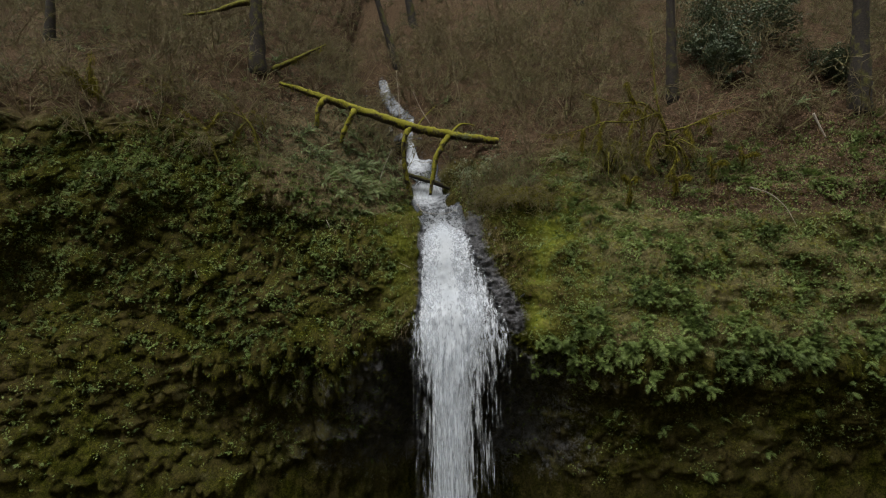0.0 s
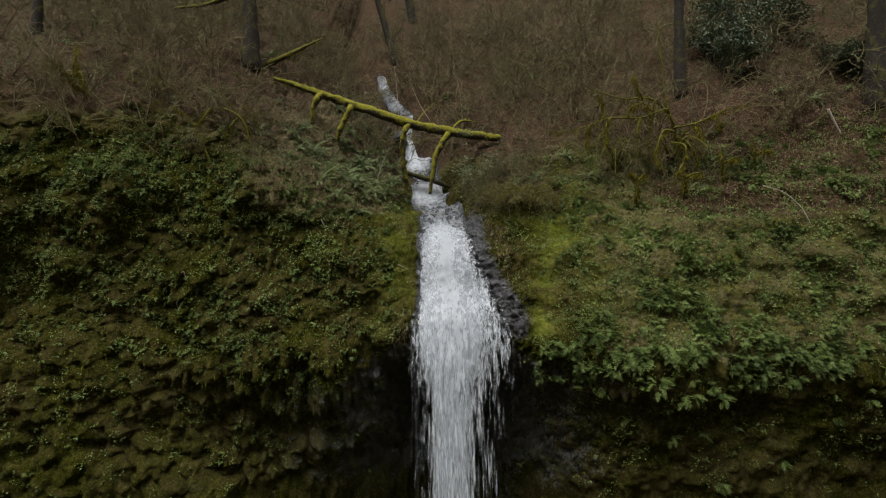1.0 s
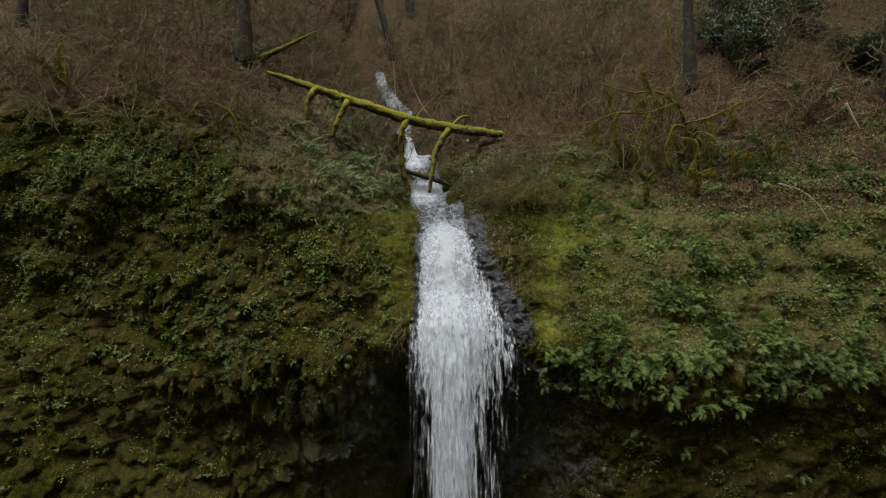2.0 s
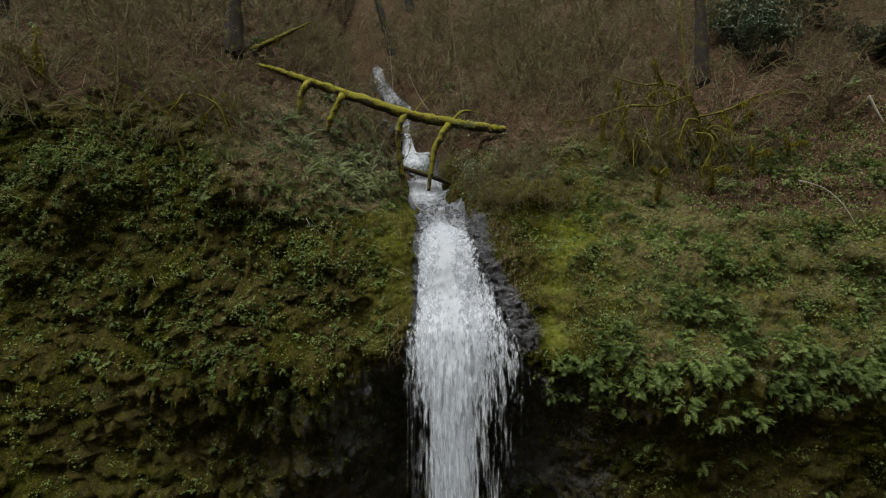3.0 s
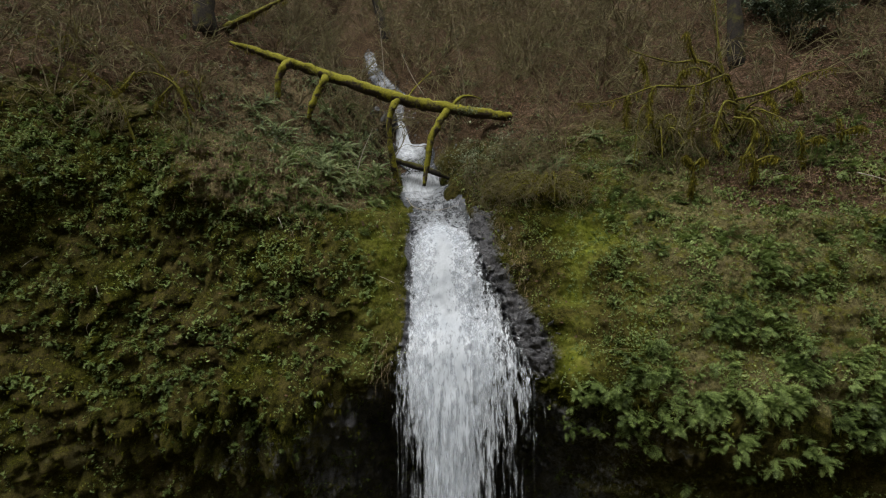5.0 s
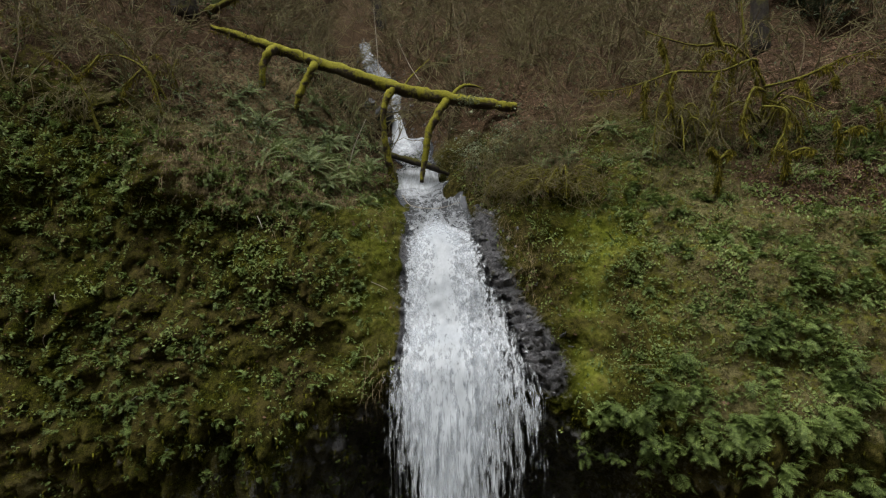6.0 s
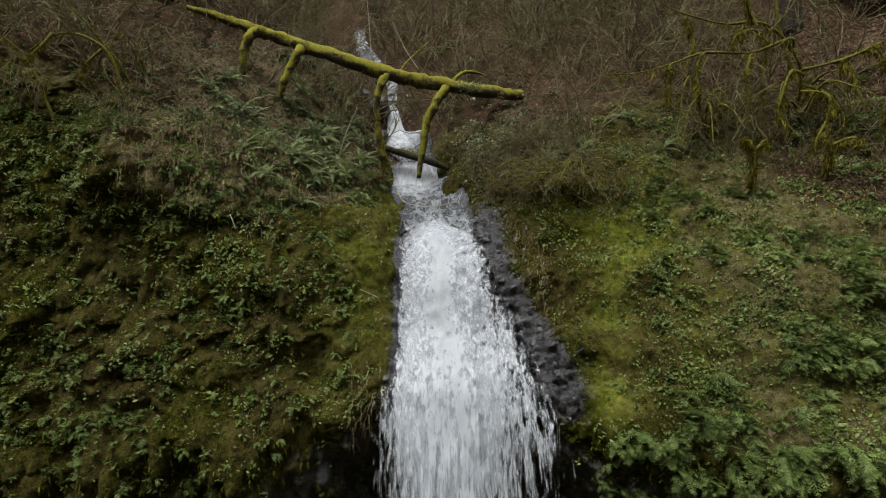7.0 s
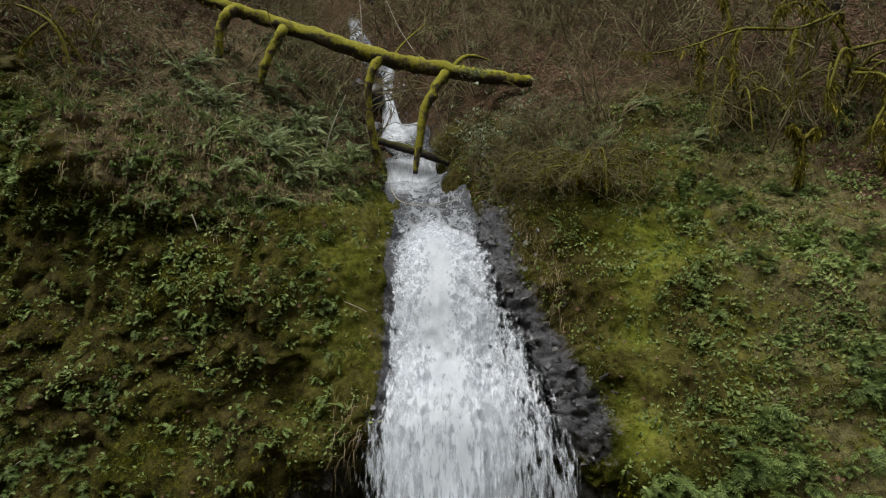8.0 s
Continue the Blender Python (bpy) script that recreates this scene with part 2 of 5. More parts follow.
def mesh_np(name, verts, quads, material, smooth=True):
    me = bpy.data.meshes.new(name)
    verts, quads = np.asarray(verts, np.float32), np.asarray(quads, np.int32)
    me.vertices.add(len(verts))
    me.vertices.foreach_set("co", verts.ravel())
    me.loops.add(quads.size)
    me.loops.foreach_set("vertex_index", quads.ravel())
    me.polygons.add(len(quads))
    me.polygons.foreach_set("loop_start", np.arange(0, quads.size, quads.shape[1], dtype=np.int32))
    me.polygons.foreach_set("use_smooth", np.full(len(quads), smooth))
    me.materials.append(material)
    me.update(calc_edges=True)
    me.validate()
    return me


def piece(name, data, parent=None, label=""):
    ob = new(name, data)
    ob.parent = parent
    return tagged(ob, label)


def thing(name, place, label, category, group="", kind=""):
    ob = new(name)
    ob.location = place
    return tagged(ob, label, category, group, kind)


def join(bits):
    """(verts, quads) pairs as one."""
    vs, qs, n = [], [], 0
    for v, q in bits:
        vs.append(v)
        qs.append(np.asarray(q) + n)
        n += len(v)
    return np.concatenate(vs), np.concatenate(qs)


def scatter(template, frames):
    """Copies of one (verts, quads) under many 4 x 4 matrices, as one."""
    v, q = template
    frames = np.asarray(frames)
    h = np.concatenate([v, np.ones((len(v), 1))], 1)
    out = np.einsum("nij,kj->nki", frames[:, :3, :], h).reshape(-1, 3)
    return out, (q[None] + (np.arange(len(frames)) * len(v))[:, None, None]).reshape(-1, q.shape[1])


def tube(points, radii, sides=6, rough=0.0, salt=0):
    """A tapered limb along a line, with closed ends."""
    p, r = np.asarray(points, float), np.asarray(radii, float)
    d = np.gradient(p, axis=0)
    d /= np.linalg.norm(d, axis=1)[:, None] + 1e-9
    side = np.cross(d, (0.31, 0.17, 0.93))
    side /= np.linalg.norm(side, axis=1)[:, None] + 1e-9
    up = np.cross(side, d)
    a = np.arange(sides) * 2 * np.pi / sides
    ring = np.cos(a)[None, :, None] * side[:, None] + np.sin(a)[None, :, None] * up[:, None]
    v = (p[:, None] + ring * r[:, None, None]).reshape(-1, 3)
    if rough:
        v += ring.reshape(-1, 3) * (1.3 * rough * fbm(v * 6.0, 3, salt) * np.repeat(r, sides))[:, None]
    i, j = np.meshgrid(np.arange(len(p) - 1), np.arange(sides), indexing="ij")
    k = (j + 1) % sides
    q = np.stack([i * sides + j, i * sides + k, (i + 1) * sides + k, (i + 1) * sides + j], -1).reshape(-1, 4)
    if sides < 4:
        return v, q
    n = len(p)
    v = np.concatenate([v, p[:1], p[-1:]])
    j = np.arange(sides)
    k, j2 = (j + 1) % sides, (j + 2) % sides
    even = j[::2]
    cap0 = np.stack([np.full(len(even), n * sides), j2[::2], k[::2], even], 1)
    cap1 = np.stack([np.full(len(even), n * sides + 1), even + (n - 1) * sides, k[::2] + (n - 1) * sides, j2[::2] + (n - 1) * sides], 1)
    return v, np.concatenate([q, cap0, cap1])


def curve_through(points, n):
    """n points on a smooth line through the given ones."""
    p = np.asarray(points, float)
    p = np.concatenate([2 * p[:1] - p[1:2], p, 2 * p[-1:] - p[-2:-1]])
    s = np.linspace(0, len(p) - 3 - 1e-9, n)
    i = s.astype(int)
    f = (s - i)[:, None]
    a, b, c, d = p[i], p[i + 1], p[i + 2], p[i + 3]
    return 0.5 * (2 * b + (c - a) * f + (2 * a - 5 * b + 4 * c - d) * f ** 2 + (3 * b - 3 * c + d - a) * f ** 3)


# ---- the hillside: cross-sections from the valley floor over the cliff to the wooded slope ----
# each: x, then (y, z) of floor, foot, lower wall, undercut, brow, face, upper face, bank, slope, wood, ridge
SECTIONS = (
    (-60, (-300, 0), (20.5, 0), (21.0, 4), (21.3, 6.7), (21.6, 8.4), (22.0, 10), (22.2, 12), (22.6, 14.8), (25.0, 18.8), (36, 27.5), (130, 100)),
    (-16, (-300, 0), (18.8, 0), (19.1, 4), (19.4, 6.7), (19.7, 8.4), (20.1, 10), (20.3, 12), (20.6, 14.8), (22.8, 18.4), (34, 26.5), (130, 100)),
    (-9, (-300, 0), (18.8, 0), (19.0, 4), (19.2, 6.0), (19.3, 8.0), (19.8, 9.8), (19.9, 12), (20.3, 14.6), (22.3, 18.0), (34, 26.0), (130, 100)),
    (-5, (-300, 0), (19.4, 0), (19.45, 4), (19.25, 6.2), (18.7, 8.2), (19.4, 10.2), (19.7, 12.2), (20.5, 14.0), (23.6, 16.0), (34, 24.3), (130, 99)),
)
SECTIONS += (
    (-2.2, (-300, 0), (20.2, 0), (20.35, 4), (20.0, 6.8), (18.9, 8.4), (19.5, 10.2), (20.1, 11.9), (22.2, 13.5), (25.5, 15.2), (35, 23.6), (130, 99)),
    (-1.25, (-300, 0), (21.2, 0), (21.8, 4), (21.5, 7.0), (19.0, 8.9), (19.6, 10.4), (20.6, 12.1), (23.2, 13.5), (27.5, 16.2), (35.5, 23.0), (130, 98)),
    (-0.75, (-300, 0), (21.3, 0), (22.3, 4), (22.0, 7.2), (19.0, 9.0), (19.7, 10.1), (20.9, 11.8), (23.8, 13.0), (28.5, 15.7), (36, 22.4), (130, 98)),
    (0.6, (-300, 0), (21.3, 0), (22.3, 4), (22.0, 7.2), (18.95, 9.0), (19.6, 10.1), (20.8, 11.8), (23.8, 13.0), (28.5, 15.7), (36, 22.4), (130, 98)),
)
SECTIONS += (
    (1.5, (-300, 0), (21.0, 0), (21.9, 4), (21.5, 7.0), (18.8, 8.9), (19.5, 10.2), (20.6, 12.1), (23.6, 13.9), (27.5, 16.8), (35.5, 23.0), (130, 98)),
    (2.6, (-300, 0), (20.4, 0), (20.6, 4), (20.1, 6.9), (18.5, 8.7), (19.1, 10.4), (20.2, 12.3), (22.3, 14.4), (25.6, 16.9), (35, 23.4), (130, 99)),
    (4, (-300, 0), (19.0, 0), (18.9, 4), (18.6, 6.7), (17.9, 8.4), (18.5, 9.8), (19.8, 11.9), (22.3, 14.2), (25.2, 16.9), (35, 23.2), (130, 99)),
    (6, (-300, 0), (18.6, 0), (18.1, 4), (18.0, 6.4), (17.4, 8.0), (18.2, 9.7), (19.7, 11.9), (22.0, 14.2), (25.0, 17.2), (35, 24.0), (130, 99)),
)
SECTIONS += (
    (10, (-300, 0), (18.6, 0), (18.1, 4), (18.0, 6.6), (17.7, 8.0), (18.4, 9.8), (19.4, 12.0), (21.4, 14.6), (24.4, 18.0), (35, 25.0), (130, 100)),
    (16, (-300, 0), (18.8, 0), (18.6, 4), (18.4, 6.4), (18.2, 8.0), (18.8, 9.8), (19.6, 12.2), (21.4, 15.2), (24.6, 19.0), (35, 26.5), (130, 100)),
    (60, (-300, 0), (20.8, 0), (20.6, 4), (20.4, 6.4), (20.2, 8.0), (20.8, 9.8), (21.6, 12.2), (23.6, 15.4), (26.6, 19.5), (37, 28), (130, 100)),
)


def smooth(a, lo, hi):
    f = np.clip((a - lo) / (hi - lo), 0, 1)
    return f * f * (3 - 2 * f)


def bump(a, mid, width):
    return np.exp(-((a - mid) / width) ** 2)


def hillside(x, v):
    """The bare form of the hill: x across, v from 0 (added slope behind the camera, then floor) to 10 (ridge). Returns
    points n x 3.
    """
    beyond, v = np.clip(v - 10, 0, 1), np.clip(v, 0, 10)
    at = np.array([s[0] for s in SECTIONS], float)
    tab = np.array([s[1:] for s in SECTIONS], float)
    i = np.clip(v.astype(int), 0, 9)
    f = (v - i)[:, None]
    def across(row):
        row = np.clip(row, 0, 10)
        out = np.zeros((len(x), 2))
        for dx, w in ((-0.35, 0.25), (0.0, 0.5), (0.35, 0.25)):
            xx = np.clip(x + 0.75 * smooth(v, 6.5, 7.1) * np.exp(-(x / 3.0) ** 2) + dx * np.clip(0.4 + np.abs(x - 0.3) / 3, 0.4, 2.5), -60, 60)
            j = np.clip(np.searchsorted(at, xx, side="right") - 1, 0, len(at) - 2)
            g = ((xx - at[j]) / (at[j + 1] - at[j]))[:, None]
            out += w * (tab[j, row] * (1 - g) + tab[j + 1, row] * g)
        return out
    a, b, c, d = across(i - 1), across(i), across(i + 1), across(i + 2)
    first, last = (i == 0)[:, None], (i >= 9)[:, None]
    m1 = np.where(first, c - b, (c - a) * 0.5)
    m2 = np.where(last, c - b, (d - b) * 0.5)
    m1 = np.where((i == 1)[:, None], (c - b) * 0.6, m1)
    m2 = np.where((i == 0)[:, None], (c - b) * 0.05 + (d - c) * 0.0, m2)
    m1 = np.where((i == 9)[:, None], (b - a), m1)
    m2 = np.where((i == 8)[:, None], (c - b), m2)
    yz = (2 * f ** 3 - 3 * f ** 2 + 1) * b + (f ** 3 - 2 * f ** 2 + f) * m1 + (-2 * f ** 3 + 3 * f ** 2) * c + (f ** 3 - f ** 2) * m2
    y, z = yz[:, 0], yz[:, 1]
    y = np.where(i == 0, b[:, 0] + (c[:, 0] - b[:, 0]) * (1 - (1 - f[:, 0]) ** 2), y)
    # unseen opposite slope, added to block low sky light and darken the cliff
    z = np.where(i == 0, 75 * smooth(-y, 4, 58), z)
    bed = smooth(-np.abs(x + 0.45), -1.5, -0.7)
    z = z + bed * (v > 6.9) * (0.50 * smooth(y, 24.45, 24.75) * bump(y, 24.6, 1.6) + 0.75 * smooth(y, 28.0, 28.4) * bump(y, 28.2, 2.0) + 0.8 * smooth(y, 32.4, 33.2) * bump(y, 32.8, 2.0))
    turn = -4.6 * smooth(y, 24.0, 37.0) * np.exp(-((x / 16) ** 2))
    return np.stack([x + turn, y + 500 * beyond, z + 25 * beyond], 1)


X = np.concatenate([np.linspace(-400, -60, 9)[:-1], np.linspace(-60, -17.5, 36)[:-1], np.linspace(-17.5, -8.5, 92)[:-1], np.linspace(-8.5, 9.0, 360), np.linspace(9.0, 17.5, 86)[1:], np.linspace(17.5, 60, 36)[1:], np.linspace(60, 400, 9)[1:]])
V = np.concatenate([np.linspace(a, a + 1, n, endpoint=False) for a, n in ((0, 26), (1, 16), (2, 48), (3, 64), (4, 56), (5, 56), (6, 64), (7, 90), (8, 64), (9, 26))] + [[10.0, 10.4, 11.0]])
gx, gv = (g.ravel() for g in np.meshgrid(X, V))
NX, NV = len(X), len(V)
BARE = hillside(gx, gv)


def normals(p):
    g = p.reshape(NV, NX, 3)
    n = np.cross(np.gradient(g, axis=1), np.gradient(g, axis=0))
    n /= np.linalg.norm(n, axis=2)[..., None] + 1e-12
    return n.reshape(-1, 3)


nor = normals(BARE)
px, py, pz = BARE.T
water_side = smooth(gx, -0.88, -0.70) * (1 - smooth(gx, 0.6 + 1.1 * smooth(-pz, -11.5, -9.0), 1.4 + 1.2 * smooth(-pz, -11.5, -9.0))) * smooth(gv, 3.9, 4.2)
water_side *= 1 - smooth(gv, 6.2, 6.9) * smooth(np.abs(gx + 0.5), 0.5, 0.95)
water_side *= 1 - smooth(gv, 8.0, 8.4)
bed_zone = smooth(-np.abs(gx + 0.42), -1.35, -0.7) * smooth(gv, 6.9, 7.1) * (1 - smooth(gv, 9.2, 9.5))
calm = (1 - 0.85 * water_side) * (1 - 0.9 * bed_zone)
rise = smooth(gv, 0.8, 1.6)
left = 1 - smooth(gx, -3.5, -1.2)
under = smooth(gv, 1.5, 2.2) * (1 - smooth(gv, 3.7, 4.1))
face = smooth(gv, 3.9, 4.3) * (1 - smooth(gv, 7.0, 7.6))
wood = smooth(gv, 7.2, 7.9)
sag = np.array((0, 0, -0.55))
flow_right = 1.05 + 1.25 * smooth(-pz, -12.0, -9.0)
ledge = bump(gx, flow_right + 0.02, 0.5) * smooth(gv, 3.9, 4.2) * (1 - smooth(gv, 6.2, 6.8))
warp = np.stack([fbm(BARE * 0.8, 3, 81), fbm(BARE * 0.8, 3, 91), fbm(BARE * 0.8, 3, 101)], 1)
humps = (0.6 * domes(BARE * (1.35, 1.35, 1.05) + 1.1 * warp) ** 1.3 + 0.6 * domes(BARE * (0.75, 0.75, 0.6) + 1.2 * warp[:, ::-1], 60)) * (0.75 + 0.9 * fbm(BARE * 0.5, 2, 111))
knobs = domes(BARE * (3.3, 3.3, 2.3) + 7 + 1.3 * warp)
bulge = rise * calm * ((0.16 + 0.60 * left * (1 - wood)) * (humps - 0.45) + (0.11 + 0.20 * left) * (knobs - 0.45))
push = rise * calm * (0.42 * fbm(BARE * 0.45, 3, 3) + 0.16 * fbm(BARE * 2.2, 3, 9) * (1 + 0.6 * under))
push += rise * (0.35 + 0.65 * calm) * (0.035 * fbm(BARE * 7.5, 3, 5) + 0.05 * under * (domes(BARE * (5, 5, 7)) - 0.5))
crag = rise * np.maximum(np.maximum(0.85 * ledge, 0.6 * bump(gx, 1.25, 0.55) * smooth(gv, 5.8, 6.2) * (1 - smooth(gv, 6.9, 7.2))), under * bump(gx, 0.4, 4.0))
push += crag * (0.10 * facets(BARE * (3.4, 3.4, 4.2)) + 0.085 * facets(BARE * (8.0, 8.0, 9.5), 40) + 0.03 * fbm(BARE * 14, 2, 77))
brow = smooth(gv, 3.1, 3.5) * (1 - smooth(gv, 4.0, 4.35)) * np.maximum(smooth(gx, -8.0, -5.5) * left, 0.5 * smooth(gx, 2.6, 3.2))
bulge = bulge + brow * 0.75 * (domes(BARE * (3.6, 1.6, 0.5) + 15) - 0.6)
bulge = bulge + rise * calm * 0.07 * (domes(BARE * (7.0, 7.0, 5.5) + 4) - 0.5)
push -= 0.8 * bump(gx, -15.2, 1.3) * bump(pz, 9.3, 1.3) * (gv > 3) * (gv < 7)
ledges = (1 - left) * face * calm * 0.07 * np.sin(pz * 5.2 + 2.5 * fbm(BARE * 0.7, 2, 21))
LAND = BARE + nor * (push + ledges + bulge)[:, None] + sag * np.clip(bulge, 0, 1)[:, None] * 1.3
NORMAL = normals(LAND)
land_quads = (np.arange(NX - 1)[None] + (np.arange(NV - 1) * NX)[:, None]).ravel()
land_quads = np.stack([land_quads, land_quads + 1, land_quads + NX + 1, land_quads + NX], 1)
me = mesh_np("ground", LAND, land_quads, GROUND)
patchy = fbm(BARE * 0.6, 3, 31)
rocky = water_side * (1 - 0.65 * smooth(gv, 7.0, 7.3))
rocky = np.maximum(rocky, 0.9 * ledge)
rocky = np.maximum(rocky, under * (0.18 + 0.70 * bump(gx, 0.1, 4.0)))
rocky = np.maximum(rocky, bump(gx, -0.82, 0.10) * smooth(gv, 3.9, 4.2) * (1 - smooth(gv, 6.0, 7.0)) * 0.9)
bare_bank = 1.25 * smooth(pz, 12.2, 13.6) * smooth(gx, 6.6, 9.6) + smooth(pz, 12.6, 13.8) * bump(gx, -3.6, 2.4) * 1.2 + 0.9 * bump(gx, 2.9, 1.2) * smooth(gv, 6.3, 6.9)
straw_bank = bump(gx, -4.1, 2.5) * smooth(gv, 6.2, 6.7) * (1 - smooth(gv, 8.0, 8.5)) + 0.7 * bump(gx, 2.6, 1.1) * bump(gv, 6.9, 0.5)
mossy = np.clip(0.95 - 0.75 * wood - 0.75 * bare_bank - 0.6 * straw_bank - 0.22 * under - 0.30 * under * bump(gx, -1.5, 4.0) + 0.25 * patchy, 0.12, 1) * smooth(gv, 0.9, 1.3) + 0.45 * (gv < 1)
mossy = np.clip(mossy - 0.55 * smooth(gx, 3.8, 5.2) * face, 0.1, 1)
lime = bump(gx, 3.2 + 0.75 * smooth(pz, 10.0, 12.2), 0.44 + 0.3 * smooth(pz, 11, 12.3)) * face * (1 - smooth(pz, 12.2, 13.0)) * smooth(pz, 8.6, 9.3)
lime *= smooth(fbm(BARE * 1.7, 3, 71), -0.55, 0.15)
lime = np.maximum(lime, 0.35 * bump(gx, -1.6, 0.7) * face)
lime = np.maximum(lime, (0.26 + 0.42 * patchy) * smooth(gx, 3.5, 5.5) * face)
for key, value in (("straw", straw_bank), ("rock", rocky), ("moss", mossy), ("lime", lime), ("litter", np.clip(wood + bare_bank + 0.28 * smooth(gx, 4, 5.5) * face + 0.3 * patchy, 0, 1))):
    me.attributes.new(key, "FLOAT", "POINT").data.foreach_set("value", value.astype(np.float32))
tagged(new("ground", me), "steep mossy hillside with an undercut cliff and leaf litter above", "hillside", kind="structure")


def settle(x, y, z):
    """The nearest spot of the ground and its normal."""
    i = ((LAND - (x, y, z)) ** 2).sum(1).argmin()
    return LAND[i], NORMAL[i]


# ---- water ----
def flow_mesh(name, grid, uv, dens, material):
    nv, nx = grid.shape[:2]
    q = (np.arange(nx - 1)[None] + (np.arange(nv - 1) * nx)[:, None]).ravel()
    q = np.stack([q, q + 1, q + nx + 1, q + nx], 1)
    me = mesh_np(name, grid.reshape(-1, 3), q, material)
    layer = me.uv_layers.new(name="flow")
    layer.data.foreach_set("uv", uv.reshape(-1, 2)[q.ravel()].astype(np.float32).ravel())
    me.attributes.new("dens", "FLOAT", "POINT").data.foreach_set("value", dens.ravel().astype(np.float32))
    return me


EDGE_Z = (0.0, 8.0, 9.1, 10.4, 10.9, 11.7, 12.4, 13.1)
EDGE_L = (-0.80, -0.90, -0.90, -0.84, -0.82, -0.76, -0.84, -1.00)
EDGE_R = (2.05, 2.12, 2.05, 1.55, 1.28, 0.98, 0.86, 0.75)


def fall_sheet(lift, seed, spread=0.0):
    """Slide down the rock, then free fall to the valley floor."""
    v = np.linspace(6.9, 4.5, 70)
    u = np.linspace(0, 1, 60)
    mid = hillside(np.full(70, 0.4), v)
    run = mid[-1] - mid[-2]
    run *= 3.2 / np.linalg.norm(run)
    clock = np.linspace(0, 1, 90)[1:] * (-abs(run[2]) + math.sqrt(run[2] ** 2 + 19.6 * mid[-1, 2])) / 9.8
    drop = abs(run[2]) * clock + 4.9 * clock ** 2
    zs = np.concatenate([mid[:, 2], mid[-1, 2] - drop])
    lo, hi = np.interp(zs, EDGE_Z, EDGE_L) - spread, np.interp(zs, EDGE_Z, EDGE_R) + spread
    xs = lo[:, None] + (hi - lo)[:, None] * u[None]
    g = np.zeros((len(zs), 60, 3))
    for r in range(70):
        g[r] = hillside(xs[r], np.full(60, v[r]))
    for r, d in enumerate(drop):
        g[70 + r] = g[69]
        g[70 + r, :, 0] = xs[70 + r]
        g[70 + r, :, 1] += run[1] * clock[r]
        g[70 + r, :, 2] -= d
    g[:, :, 1] -= lift
    g[:, :, 2] += lift * 0.6
    flat = g.reshape(-1, 3)
    wob = 0.07 * fbm(flat * (3.0, 3.0, 0.8), 3, seed) + 0.03 * fbm(flat * (9.0, 9.0, 3.0), 2, seed + 5)
    flat[:, 1] -= wob
    s = np.concatenate([[0], np.cumsum(np.linalg.norm(np.diff(g[:, 30], axis=0), axis=1))])
    pace = np.interp(zs, (0, 6, 8.2, 9.2, 10.2, 11.5, 13), (0.10, 0.14, 0.24, 0.5, 0.9, 1.2, 1.3))
    run = np.concatenate([[0], np.cumsum(np.diff(s) * pace[1:])])
    uv = np.stack([xs, np.repeat(run[:, None], 60, 1)], -1)
    zz = np.repeat(zs[:, None], 60, 1)
    core = 0.38 + 0.08 * smooth(zz, 9.4, 11.5)
    dens = 0.72 + 0.66 * np.exp(-((u[None] - core) / 0.24) ** 2)
    dens -= 0.30 * smooth(np.abs(u[None] - 0.5), 0.34, 0.5) * (1 - 0.85 * smooth(-zz, -9.4, -8.4)) + 0.38 * smooth(-zz, -9.4, -6.5) * (1.0 - 0.25 * smooth(np.repeat(u[None], len(zs), 0), 0.5, 0.8))
    dens -= 0.60 * smooth(zz, 11.6, 12.6)
    return g, uv, dens


waterfall = thing("waterfall", (0.4, 18.6, 0), "white waterfall sliding over dark rock, then falling free", "waterfall")
for lift, seed, spread, cut in ((0.05, 1, 0.22, 0.22), (0.09, 6, 0.05, 0.10), (0.14, 2, 0.0, 0.20), (0.24, 3, -0.05, 0.34), (0.34, 4, 0.03, 0.42)):
    g, uv, dens = fall_sheet(lift, seed, spread)
    piece("veil", flow_mesh("veil", g - (0.4, 18.6, 0), uv, dens - cut, FALL), waterfall)


